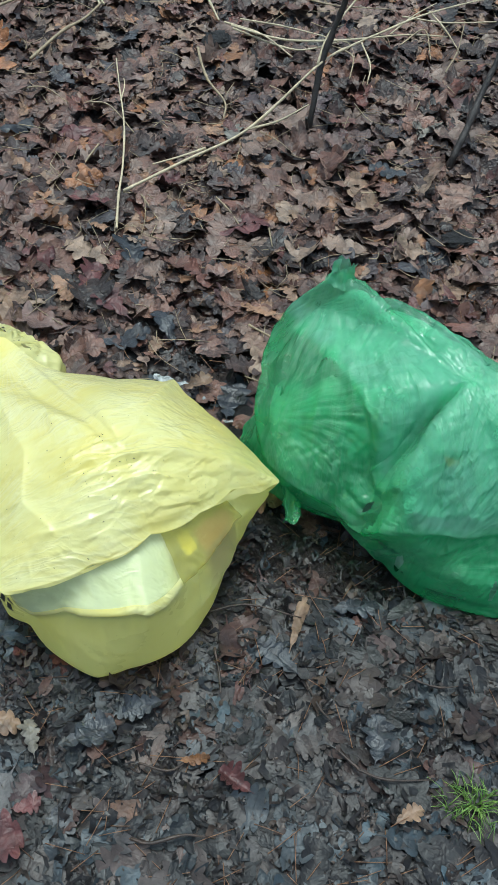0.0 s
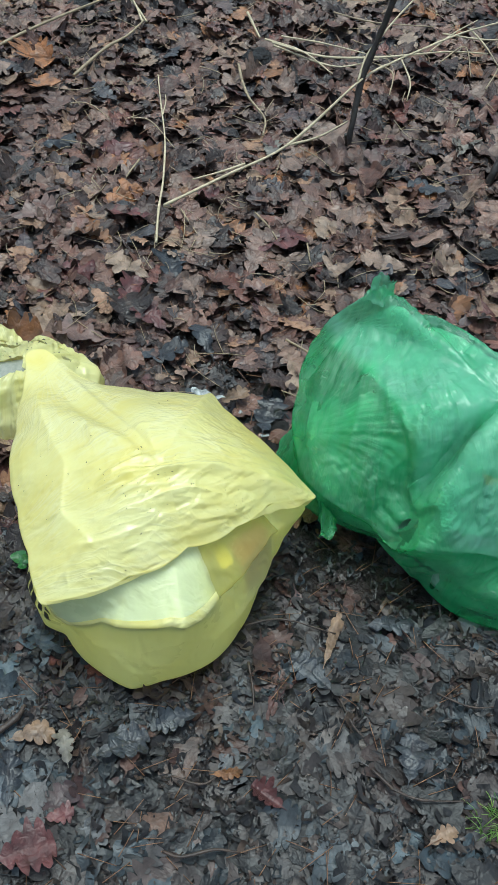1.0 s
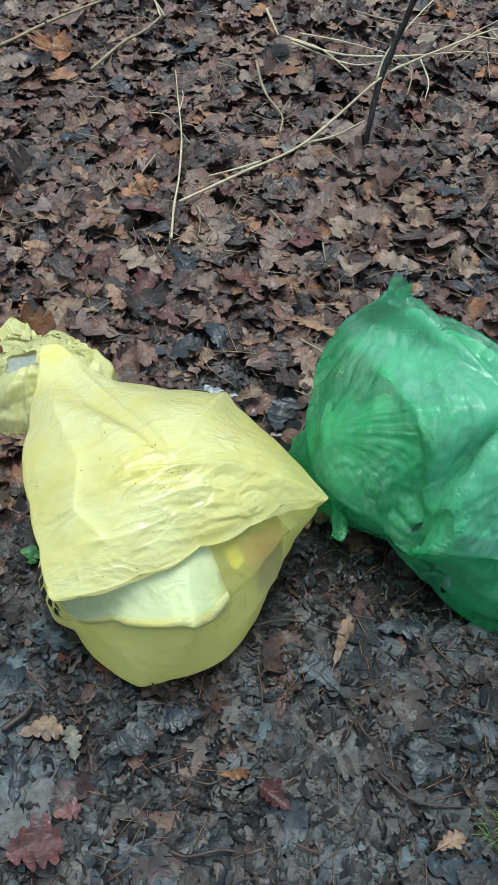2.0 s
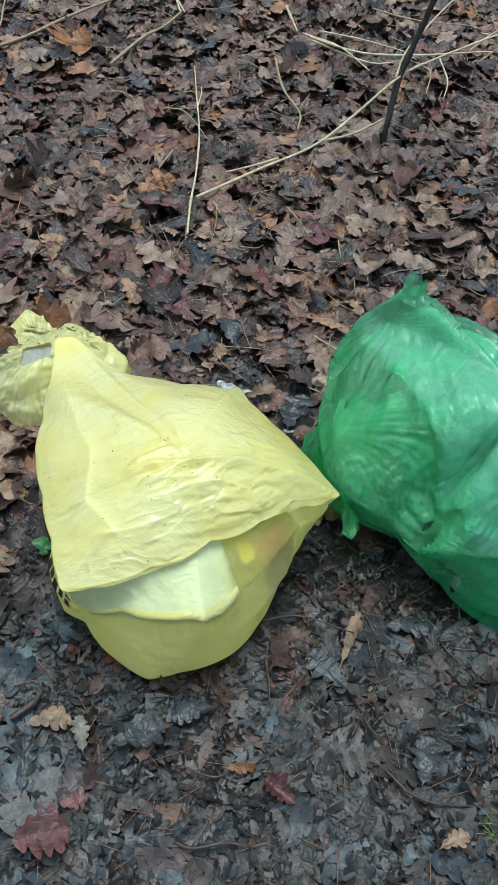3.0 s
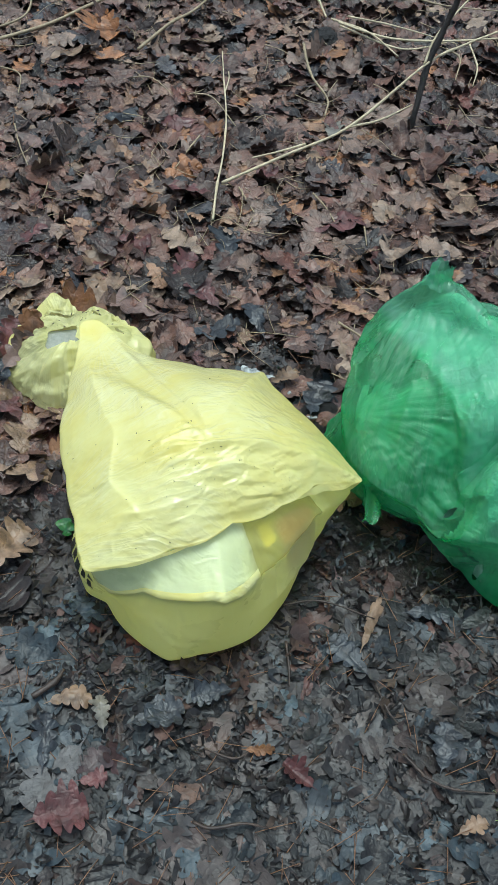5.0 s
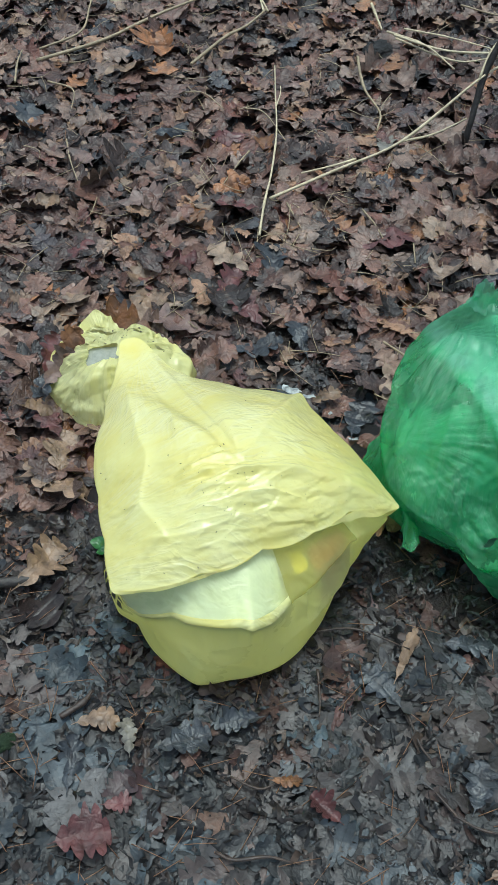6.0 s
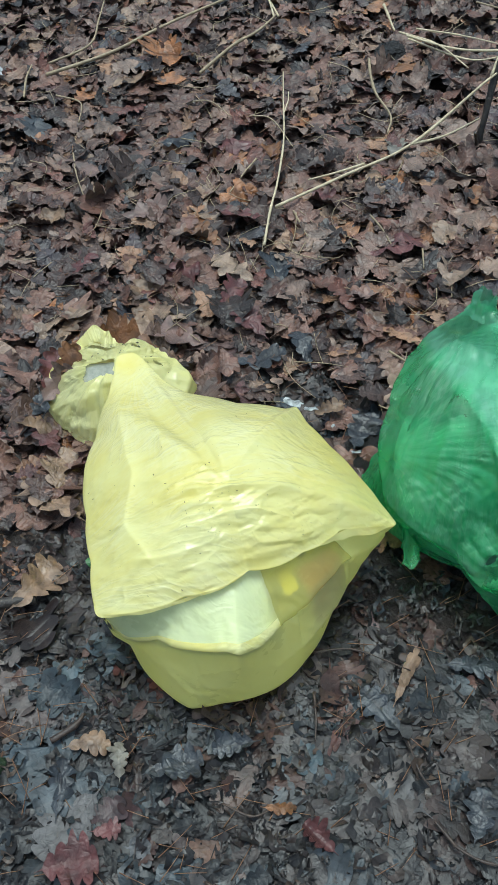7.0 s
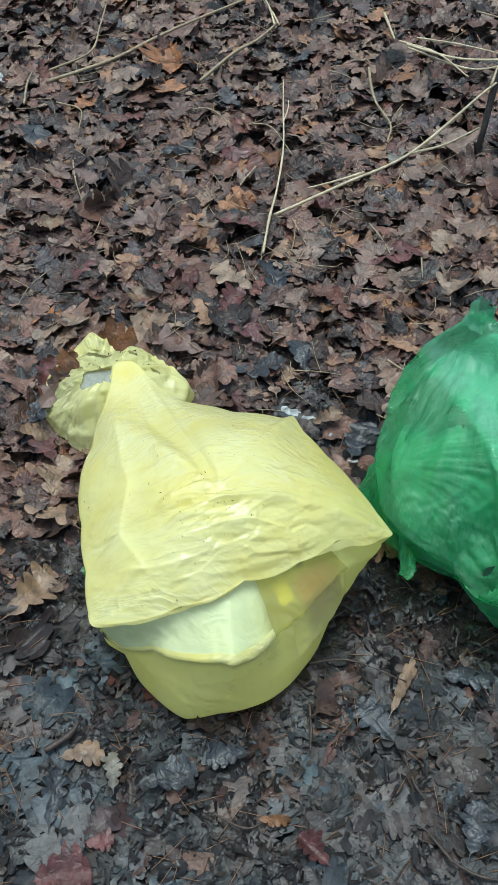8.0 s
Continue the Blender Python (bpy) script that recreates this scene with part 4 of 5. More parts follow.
def green_creases(p):
    """Taut folds from the tied tip, a fan of fine pleats on one side, crumples elsewhere."""
    x, y, z = p[..., 0], p[..., 1], p[..., 2]

    def fan(cx, cy, count, amp, reach, seed, sharp=1.4):
        dx, dy = x - cx, y - cy
        dist, ang = np.hypot(dx, dy), np.arctan2(dy, dx)
        wob = grain(p, 8, seed) * 1.3
        w = facet(ang * count + wob, dist * 2.6 + wob * 0.5, seed + 1)
        return w * amp * np.exp(-((dist - reach) / reach) ** 2) * np.clip(dist * 12, 0, 1)
    left = np.clip((0.40 - x) / 0.05, 0, 1)
    ray = np.exp(-((np.arctan2(y - 1.04, x - 0.145) + 0.35) / 0.75) ** 4)
    d = fan(0.275, 1.28, 6.0, 0.036, 0.30, 51) + fan(0.275, 1.28, 17.0, 0.006, 0.28, 53)
    d = d + (fan(0.145, 1.04, 17.0, 0.004, 0.11, 55) + fan(0.145, 1.04, 38.0, 0.0035, 0.12, 57)) * left * ray
    d = d + fan(0.10, 0.75, 60.0, 0.004, 0.40, 68) * left * np.clip((y - 1.06) / 0.05, 0, 1)
    d = d + fan(0.43, 0.80, 13.0, 0.020, 0.17, 59) * np.clip((0.2 - z) / 0.05, 0, 1)
    d = d + fan(0.275, 1.30, 26.0, 0.005, 0.45, 72) * np.clip((x + 0.4 * y - 0.93) / 0.06, 0, 1)
    d = d + crumple(p, radians(70), 6, 8, 61) * 0.020 + crumple(p, radians(100), 11, 26, 64) * 0.007 + crumple(p, radians(60), 28, 70, 65) * 0.0036 + crumple(p, radians(110), 50, 120, 67) * 0.0020
    s = x - (0.367 - (y - 0.88) * 0.485)
    high = np.clip((z - 0.17) / 0.03, 0, 1)
    d = d + high * (0.012 * np.clip(s / 0.008 + 0.5, 0, 1) - 0.010 * np.exp(-((s + 0.03) / 0.026) ** 2)) * np.clip((y - 0.86) / 0.05, 0, 1) * np.clip((1.05 - y) / 0.05, 0, 1)
    d = d + fold_line(p, [(0.36, 1.25), (0.38, 1.226), (0.47, 1.097), (0.554, 0.982)], 0.009, 0.014, 0.04, 74) + fold_line(p, [(0.19, 1.06), (0.24, 1.075), (0.27, 1.11)], 0.008, 0.010, 0.02, 75)
    return d * np.clip((z - 0.01) / 0.09, 0.12, 1)


gn = normals_of(gp)
gp = gp + gn * (green_creases(gp) * 0.8 * (0.45 + 0.55 * np.clip(np.abs(g_ring - G_RIM) / 10, 0, 1)))[..., None]


def green_spare(mid, way):
    """Spare film: along the folds from the tied tip, in a fan on the near side, crumpled elsewhere."""
    def across(at, size, reach, wide):
        d = mid - np.array(at)
        far = np.linalg.norm(d, axis=2)
        return size * np.exp(-((far - reach) / wide) ** 2) * (1 - (np.einsum("ijk,ijk->ij", way, d) / (far + 1e-6)) ** 2)
    patchy = np.clip(3.2 * grain(mid, 9, 73) - 1.0, 0, 1.4)
    return 0.002 + patchy * 0.25 * (0.012 + across((0.275, 1.28, 0.38), 0.05, 0.2, 0.2) + across((0.145, 1.04, 0.19), 0.06, 0.10, 0.09) + across((0.43, 0.80, 0.05), 0.05, 0.14, 0.1))


gp = crease(gp, green_spare, 0.014 * (0.25 + 0.75 * np.clip(np.abs(g_ring - G_RIM) / 8, 0, 1)) * np.clip((G_BASE + 2 - g_ring) / 8, 0.02, 1))
gp[..., 2] = np.maximum(gp[..., 2], 0.0)
gn = normals_of(gp)


HOLES = [((0.345, 0.889, 0.165), 0.013, 0.0055), ((0.412, 0.83, 0.085), 0.006, 0.011), ((0.581, 0.776, 0.10), 0.006, 0.012)]


def green_keep(c):
    ok = np.ones(len(c), bool)
    for at, wide, high in HOLES:
        d = c - np.array(at)
        ragged = 0.7 + 0.8 * grain(c, 120, 71)
        ok &= ~((d[:, 0] / wide) ** 2 + ((d[:, 1] ** 2 + 0.1 * d[:, 2] ** 2) / high ** 2) < ragged)
    return ok


green_bag = empty("green_bag", "full translucent green plastic rubbish bag, crumpled and torn", "rubbish bag")
part("film", skin("film", gp, g_ring, g_deg, 0, 999, M_GREEN, keep=green_keep), green_bag)
g_heart = np.array((GC[0] + 0.01, GC[1] + 0.01, 0.0))
gi_ = inset(g_heart + (gp - g_heart) * (0.97, 0.97, 0.955), gn, 0.0, 3)
# the wrapper ends in a clean edge along the ridge and above the fold
g_edge = 0.372 - 0.5 * (gi_[..., 1] - 0.88) + 0.004 * np.sin(gi_[..., 1] * 60)
gi_[..., 0] = np.maximum(gi_[..., 0], g_edge)
gi_[..., 1] = np.maximum(gi_[..., 1], 0.845)
part("pale_wrapper", skin("pale_wrapper", gi_, g_ring, g_deg, 0, G_RIM - 10, M_PALEFILL, keep=lambda c: (c[:, 0] > 0.373 - 0.5 * (c[:, 1] - 0.88) + 0.004 * np.sin(c[:, 1] * 60)) & (c[:, 1] > 0.8455)), green_bag, "whitish wrapper showing through the film")
gd = inset(g_heart + (gp - g_heart) * (0.92, 0.92, 0.88), gn, 0.0, 6)
part("filling", skin("filling", gd, g_ring, g_deg, 0, 999, M_DARKFILL, keep=lambda c: (np.hypot(c[:, 0] - 0.27, c[:, 1] - 1.26) > 0.15 + 0.04 * grain(c, 30, 77)) & (np.hypot(c[:, 0] - 0.345, c[:, 1] - 0.892) > 0.020), step=3), green_bag, "dark crumpled rubbish inside")
scrap = part("orange_scrap", rounded_box("orange_scrap", (0.028, 0.022, 0.006), M_ORANGEFILL, 0.002), green_bag, "small orange scrap inside")
scrap.matrix_local = pose(0.458, 0.905, 0.308, 30, 10, 30)


def gathered(name, base, axis, wide, deep, tall, pleats, material, seed, n=64, m=16):
    """A bunch of film drawn together: a pleated, flattened sleeve with a ragged open end."""
    a = np.arange(n) / n * 2 * np.pi
    v = np.linspace(0, 1, m)
    up = np.array(axis, float) / np.linalg.norm(axis)
    side = np.cross((0, 1, 0), up)
    side /= np.linalg.norm(side)
    back = np.cross(up, side)
    pinch = 1.5 - 0.5 * np.clip(v * 2, 0, 1)
    fold = 1 + (0.14 + 0.08 * v[:, None]) * np.sin(a * pleats + 1.2 * v[:, None] + seed)
    r = pinch[:, None] * fold
    ragged = 1 + 0.18 * np.sin(a * 3 + seed) + 0.1 * np.sin(a * 7)
    p = np.array(base) + side * (wide * np.cos(a) * r)[..., None] + back * (deep * np.sin(a) * r)[..., None] + up * (tall * v[:, None] * ragged)[..., None]
    p = p + (np.stack([grain(p, 90, seed + k) for k in range(3)], -1) - 0.5) * 0.007
    i, j = np.meshgrid(np.arange(m - 1), np.arange(n), indexing="ij")
    k = (j + 1) % n
    f = np.stack([i * n + j, i * n + k, (i + 1) * n + k, (i + 1) * n + j], -1).reshape(-1, 4)
    return mesh_of(name, p.reshape(-1, 3), f, material)


part("tied_tip", gathered("tied_tip", (0.264, 1.25, 0.368), (0.14, 0.25, 1.0), 0.019, 0.013, 0.042, 5, M_GREEN, 3), green_bag, "gathered film at the tied end")
part("loose_flap", ruffle("loose_flap", [(0.165, 1.16, .10), (0.150, 1.09, .12), (0.158, 1.01, .12), (0.195, 0.94, .11)], 0.105, (-0.42, 0.42, -0.80), M_GREEN, 60, 16, 0.008, 85, 0.25), green_bag, "loose flap of green film")
part("loose_flap", ruffle("loose_flap", [(0.185, 0.98, .13), (0.20, 0.955, .11), (0.225, 0.925, .11)], 0.06, (0.0, -0.55, -0.7), M_GREEN, 36, 10, 0.010, 89), green_bag, "loose flap of green film")
for a0, a1, r0, r1 in ((222, 230, 5, 7), (228, 239, 11, 13), (237, 242, 16, 18), (240, 249, 18, 20)):
    part("print_bar", skin("print_bar", gp + gn * 0.0015, g_ring, g_deg, G_TUCK + r0, G_TUCK + r1, M_FAINT, a0, a1), green_bag, "faint dark line of print")

# ---- dirt crumbs on the yellow bag ----
crumb_rng = np.random.default_rng(5)


def crumb_mesh(rng):
    bm = bmesh.new()
    bmesh.ops.create_icosphere(bm, subdivisions=1, radius=1.0)
    for v in bm.verts:
        v.co = Vector((v.co.x * 1.9, v.co.y * 0.7, v.co.z * 0.5)) * rng.uniform(0.7, 1.3)
    me = bpy.data.meshes.new("crumb")
    bm.to_mesh(me)
    bm.free()
    me.materials.append(M_CRUMB)
    return me


crumbs = [crumb_mesh(crumb_rng) for _ in range(4)]
for k in range(44):
    i, j = spot(y_ring, y_deg, int(crumb_rng.integers(12, Y_RIM - 6)), crumb_rng.uniform(0, 360))
    ob = new("dirt_crumb", crumbs[k % 4])
    s = crumb_rng.uniform(0.0004, 0.0011)
    ob.matrix_world = Matrix.Translation(Vector(yp[i, j]) + Vector(yn[i, j]) * 0.0006) @ pose(0, 0, 0, 0, 0, crumb_rng.uniform(0, 360)) @ Matrix.Diagonal((s, s, s, 1))
    tagged(ob, "tiny dark crumb of leaf dirt on yellow film", "dirt", "crumbs on the yellow bag")
kn = normals_of(kp)
for k in range(30):
    i, j = spot(k_ring, k_deg, int(crumb_rng.integers(14, 50)), crumb_rng.uniform(20, 150))
    ob = new("dirt_crumb", crumbs[k % 4])
    s = crumb_rng.uniform(0.0007, 0.0024)
    up = Vector(kn[i, j]) * (1 if kn[i, j][2] > 0 else -1)
    ob.matrix_world = Matrix.Translation(Vector(kp[i, j]) + up * 0.0006) @ pose(0, 0, 0, 0, 0, crumb_rng.uniform(0, 360)) @ Matrix.Diagonal((s, s, s, 1))
    tagged(ob, "tiny dark crumb of leaf dirt on yellow film", "dirt", "crumbs on the small bag")

# ---- single stalks, stems and twigs ----


def stalk(name, pts, r0, r1, material, label, category, group="", n=18, knots=(), rough=0.0, sides=7):
    v, f = tube(pts, r0, r1, n, sides, rough, len(bpy.data.objects), knots)
    return tagged(new(name, mesh_of(name, v, f, material)), label, category, group)


def sapling(pts, r0, r1, label):
    ob = empty("sapling", label, "sapling", "bare saplings")
    v, f = tube(pts, r0, r1, 34, 10, 0.004, len(pts), [(0.35, 0.18), (0.62, 0.15), (0.8, 0.2)])
    part("stem", mesh_of("stem", v, f, M_BARK), ob)
    return ob


s1 = sapling([(0.268, 2.285, -0.02), (0.273, 2.30, 0.05), (0.281, 2.352, 0.15), (0.303, 2.385, 0.24), (0.325, 2.40, 0.33), (0.345, 2.41, 0.45), (0.36, 2.43, 0.62), (0.35, 2.45, 0.85)], 0.0098, 0.0065, "thin dark wet stem of a bare sapling")
v, f = tube([(0.268, 2.29, -0.01), (0.262, 2.27, 0.03), (0.255, 2.255, 0.06)], 0.006, 0.004, 8, 7, 0.002)
part("broken_shoot", mesh_of("broken_shoot", v, f, M_BARK), s1)
sapling([(0.676, 2.19, -0.02), (0.686, 2.205, 0.03), (0.711, 2.25, 0.08), (0.739, 2.315, 0.145), (0.773, 2.375, 0.225), (0.81, 2.43, 0.33), (0.85, 2.49, 0.48), (0.87, 2.54, 0.7)], 0.0112, 0.007, "thin dark leaning stem of a bare sapling")

long_stalk = empty("dry_stalk", "long pale forked dry stalk leaning against a sapling", "dry stalk")
v, f = tube([(-0.216, 1.883, 0.03), (-0.068, 2.052, 0.018), (0.097, 2.20, 0.035), (0.275, 2.345, 0.158), (0.37, 2.455, 0.162), (0.472, 2.543, 0.17), (0.614, 2.656, 0.18), (0.859, 2.849, 0.16), (1.0, 2.95, 0.14)], 0.0040, 0.0022, 50, 8, 0.001, 3, [(0.28, 0.35), (0.46, 0.4), (0.66, 0.35)])
part("stalk", mesh_of("stalk", v, f, M_STRAW), long_stalk)
v, f = tube([(0.09, 2.195, 0.034), (0.175, 2.244, 0.036), (0.263, 2.327, 0.045)], 0.0042, 0.002, 16, 7)
part("side_shoot", mesh_of("side_shoot", v, f, M_STRAW), long_stalk)
v, f = tube([(0.272, 2.345, 0.158), (0.29, 2.40, 0.205), (0.325, 2.44, 0.245), (0.375, 2.508, 0.28), (0.43, 2.58, 0.31)], 0.0038, 0.0022, 20, 7)
part("side_shoot", mesh_of("side_shoot", v, f, M_STRAW), long_stalk)
v, f = tube([(-0.02, 2.11, 0.02), (-0.08, 2.065, 0.02), (-0.156, 2.025, 0.014)], 0.0036, 0.0022, 12, 7)
part("side_shoot", mesh_of("side_shoot", v, f, M_STRAW), long_stalk)
upright = empty("dry_stalk", "pale slender dry stalk lying on the leaves", "dry stalk")
v, f = tube([(-0.22, 1.755, 0.014), (-0.229, 1.88, 0.02), (-0.232, 2.0, 0.025), (-0.248, 2.169, 0.03), (-0.28, 2.334, 0.042), (-0.304, 2.462, 0.05)], 0.0034, 0.0016, 34, 7, 0.0006, 9, [(0.2, 0.4), (0.52, 0.45), (0.75, 0.3)])
part("stalk", mesh_of("stalk", v, f, M_STRAW), upright)
v, f = tube([(-0.268, 2.27, 0.037), (-0.265, 2.33, 0.045), (-0.27, 2.36, 0.05)], 0.0022, 0.0012, 8, 6)
part("side_shoot", mesh_of("side_shoot", v, f, M_STRAW), upright)

long_stalk.location = upright.location = (0, 0, 0.012)

STRAWS = [
    ([(-0.174, 1.903, 0.02), (-0.122, 1.815, 0.016)], 0.0026, M_STRAW_DULL),
    ([(-0.073, 2.62, 0.03), (-0.055, 2.52, 0.035), (-0.029, 2.441, 0.03), (0.023, 2.35, 0.024), (0.022, 2.285, 0.01)], 0.0052, M_STRAW_DULL),
    ([(-0.563, 2.49, 0.016), (-0.492, 2.64, 0.028), (-0.435, 2.726, 0.03), (-0.396, 2.832, 0.03)], 0.0062, M_STRAW_DULL),
    ([(-0.40, 2.82, 0.03), (-0.44, 2.92, 0.04), (-0.49, 2.99, 0.05)], 0.004, M_STRAW),
    ([(-0.066, 2.93, 0.04), (-0.017, 2.813, 0.02)], 0.0055, M_STRAW),
    ([(0.024, 2.735, 0.05), (0.185, 2.682, 0.05), (0.361, 2.691, 0.06), (0.582, 2.767, 0.06), (0.72, 2.80, 0.05)], 0.0045, M_STRAW),
    ([(0.03, 2.745, 0.035), (0.223, 2.662, 0.032), (0.364, 2.70, 0.05)], 0.004, M_STRAW),
    ([(0.05, 2.78, 0.05), (0.20, 2.74, 0.06), (0.40, 2.70, 0.05)], 0.0032, M_STRAW),
    ([(0.00, 2.77, 0.04), (0.12, 2.70, 0.05), (0.22, 2.62, 0.03)], 0.004, M_STRAW),
    ([(0.362, 2.666, 0.05), (0.405, 2.62, 0.05), (0.395, 2.53, 0.03)], 0.0036, M_STRAW_DULL),
    ([(0.433, 2.694, 0.06), (0.46, 2.60, 0.04), (0.45, 2.525, 0.02)], 0.0036, M_STRAW),
    ([(0.653, 2.853, 0.1), (0.71, 2.80, 0.07), (0.761, 2.743, 0.03)], 0.0036, M_STRAW),
    ([(0.53, 2.775, 0.05), (0.594, 2.806, 0.1), (0.67, 2.85, 0.13)], 0.003, M_STRAW),
    ([(0.56, 2.72, 0.05), (0.64, 2.79, 0.07), (0.66, 2.68, 0.03)], 0.003, M_STRAW_DULL),
    ([(0.58, 2.90, 0.05), (0.72, 2.87, 0.06), (0.90, 2.93, 0.05)], 0.0034, M_STRAW),
    ([(0.22, 2.99, 0.04), (0.35, 2.93, 0.05), (0.55, 2.92, 0.06)], 0.0034, M_STRAW_DULL),
    ([(0.70, 2.62, 0.03), (0.74, 2.70, 0.06), (0.77, 2.83, 0.09)], 0.003, M_STRAW_DULL),
    ([(-1.02, 2.405, 0.016), (-0.85, 2.538, 0.03), (-0.71, 2.693, 0.05), (-0.54, 2.901, 0.05), (-0.44, 3.02, 0.05)], 0.0062, M_STRAW_DULL),
    ([(-1.03, 2.461, 0.02), (-0.929, 2.558, 0.035), (-0.935, 2.68, 0.05), (-0.95, 2.80, 0.06)], 0.0042, M_STRAW_DULL),
    ([(-1.044, 2.28, 0.016), (-1.062, 2.36, 0.03), (-1.075, 2.437, 0.025)], 0.004, M_STRAW_DULL),
    ([(-0.389, 2.841, 0.02), (-0.43, 2.91, 0.03), (-0.48, 2.97, 0.04)], 0.004, M_STRAW),
    ([(-0.812, 2.045, 0.016), (-0.77, 1.95, 0.02), (-0.719, 1.863, 0.014)], 0.0028, M_STRAW_DULL),
    ([(0.119, 1.458, 0.028), (0.18, 1.415, 0.03), (0.224, 1.364, 0.022)], 0.0034, M_STRAW_DULL),
    ([(-0.31, 2.10, 0.02), (-0.33, 2.02, 0.025), (-0.35, 1.95, 0.018)], 0.0032, M_STRAW_DULL),
    ([(-0.36, 2.28, 0.03), (-0.30, 2.27, 0.03), (-0.22, 2.16, 0.025)], 0.0026, M_STRAW_DULL),
    ([(0.02, 1.92, 0.02), (0.06, 1.86, 0.024), (0.10, 1.79, 0.016)], 0.003, M_STRAW_DULL),
    ([(0.16, 1.82, 0.02), (0.17, 1.74, 0.024)], 0.003, M_STRAW_DULL),
    ([(-0.60, 2.30, 0.02), (-0.50, 2.33, 0.03), (-0.42, 2.28, 0.02)], 0.0026, M_STRAW_DULL),
    ([(-0.95, 2.30, 0.02), (-0.86, 2.26, 0.03), (-0.84, 2.18, 0.02)], 0.003, M_STRAW_DULL),
]
for pts, r, m in STRAWS:
    stalk("straw", pts, r * 0.88, r * 0.5, m, "pale dry grass stem among the leaves" if m is M_STRAW else "weathered brownish grass stem among the leaves", "straw", "dry grass stems", 20, [(0.4, 0.3)], 0.0006)

TWIGS = [
    ([(0.083, 0.667, 0.016), (0.094, 0.62, 0.014), (0.098, 0.586, 0.012)], 0.0024),
    ([(0.07, 0.735, 0.02), (0.14, 0.755, 0.018), (0.239, 0.737, 0.015)], 0.0022),
    ([(0.33, 0.47, 0.014), (0.38, 0.455, 0.016), (0.46, 0.46, 0.012)], 0.0026),
    ([(0.30, 0.50, 0.012), (0.34, 0.465, 0.014)], 0.003),
    ([(-0.03, 0.345, 0.010), (0.0, 0.338, 0.016), (0.05, 0.352, 0.018), (0.09, 0.352, 0.012)], 0.0032),
    ([(-0.33, 0.50, 0.014), (-0.30, 0.53, 0.016), (-0.29, 0.555, 0.014)], 0.006),
    ([(0.42, 0.64, 0.014), (0.48, 0.62, 0.016), (0.54, 0.63, 0.012)], 0.0022),
    ([(0.245, 0.62, 0.012), (0.27, 0.57, 0.014), (0.29, 0.55, 0.012)], 0.002),
    ([(-0.03, 0.46, 0.013), (0.02, 0.45, 0.014), (0.05, 0.47, 0.012)], 0.002),
]
for pts, r in TWIGS:
    stalk("twig", pts, r, r * 0.6, M_TWIG, "thin dark wet twig on trodden leaves", "twig", "fallen twigs", 14, [(0.5, 0.4)], 0.0015)
stalk("stick", [(-0.56, 0.70, 0.014), (-0.491, 0.725, 0.016), (-0.443, 0.741, 0.016)], 0.0105, 0.009, M_BARK, "short thick dark stick end on the leaves", "stick", "", 14, [(0.6, 0.2)], 0.004, 10)

# ---- grass tuft, seedling, white scraps, clods ----
tuft = empty("grass_tuft", "small tuft of fresh green grass blades", "grass")
tuft_rng = np.random.default_rng(21)
for k in range(110):
    a, r = tuft_rng.uniform(0, 6.28), tuft_rng.uniform(0, 0.040)
    b = np.array((0.528 + r * math.cos(a) * 1.5, 0.427 + r * math.sin(a) * 0.8, -0.006))
    a2 = a + tuft_rng.normal(0, 1.2)
    out = np.array((math.cos(a2), math.sin(a2), 0)) * tuft_rng.uniform(0.008, 0.034)
    h = tuft_rng.uniform(0.012, 0.034)
    v, f = tube([b, b + out * 0.5 + (0, 0, h), b + out * 1.5 + (0, 0, h * tuft_rng.uniform(0.4, 1.1))], 0.0012, 0.0004, 6, 4)
    part("blade", mesh_of("blade", v, f, M_GRASS), tuft)

seedling = empty("seedling", "small green seedling with rounded leaves", "seedling")
for x, y, z, s, yaw in ((-0.360, 0.832, 0.024, 0.015, 20), (-0.344, 0.828, 0.026, 0.011, 150), (-0.352, 0.817, 0.020, 0.011, 260)):
    n = 16
    a = np.arange(n) / n * 2 * np.pi
    rim = np.stack([s * np.cos(a) * (1 + 0.12 * np.sin(3 * a)), s * np.sin(a) * 0.85, 0.004 * np.cos(2 * a)], -1)
    pts = np.vstack([[(0, 0, -0.002)], rim, rim * 0.55 + (0, 0, 0.001)])
    fs = [(1 + i, 1 + (i + 1) % n, 1 + n + (i + 1) % n, 1 + n + i) for i in range(n)] + [(1 + n + i, 1 + n + (i + 1) % n, 0, -1) for i in range(n)]
    ob = part("leaf", mesh_of("leaf", pts, np.array(fs), M_SEEDLING), seedling)
    ob.matrix_local = pose(x, y, z, 12, -8, yaw)
    v, f = tube([(x, y, z), (x * 0.5 - 0.176, y * 0.5 + 0.413, z * 0.5), (-0.352, 0.826, -0.005)], 0.0012, 0.0012, 6, 5)
    part("stem", mesh_of("stem", v, f, M_SEEDLING), seedling)


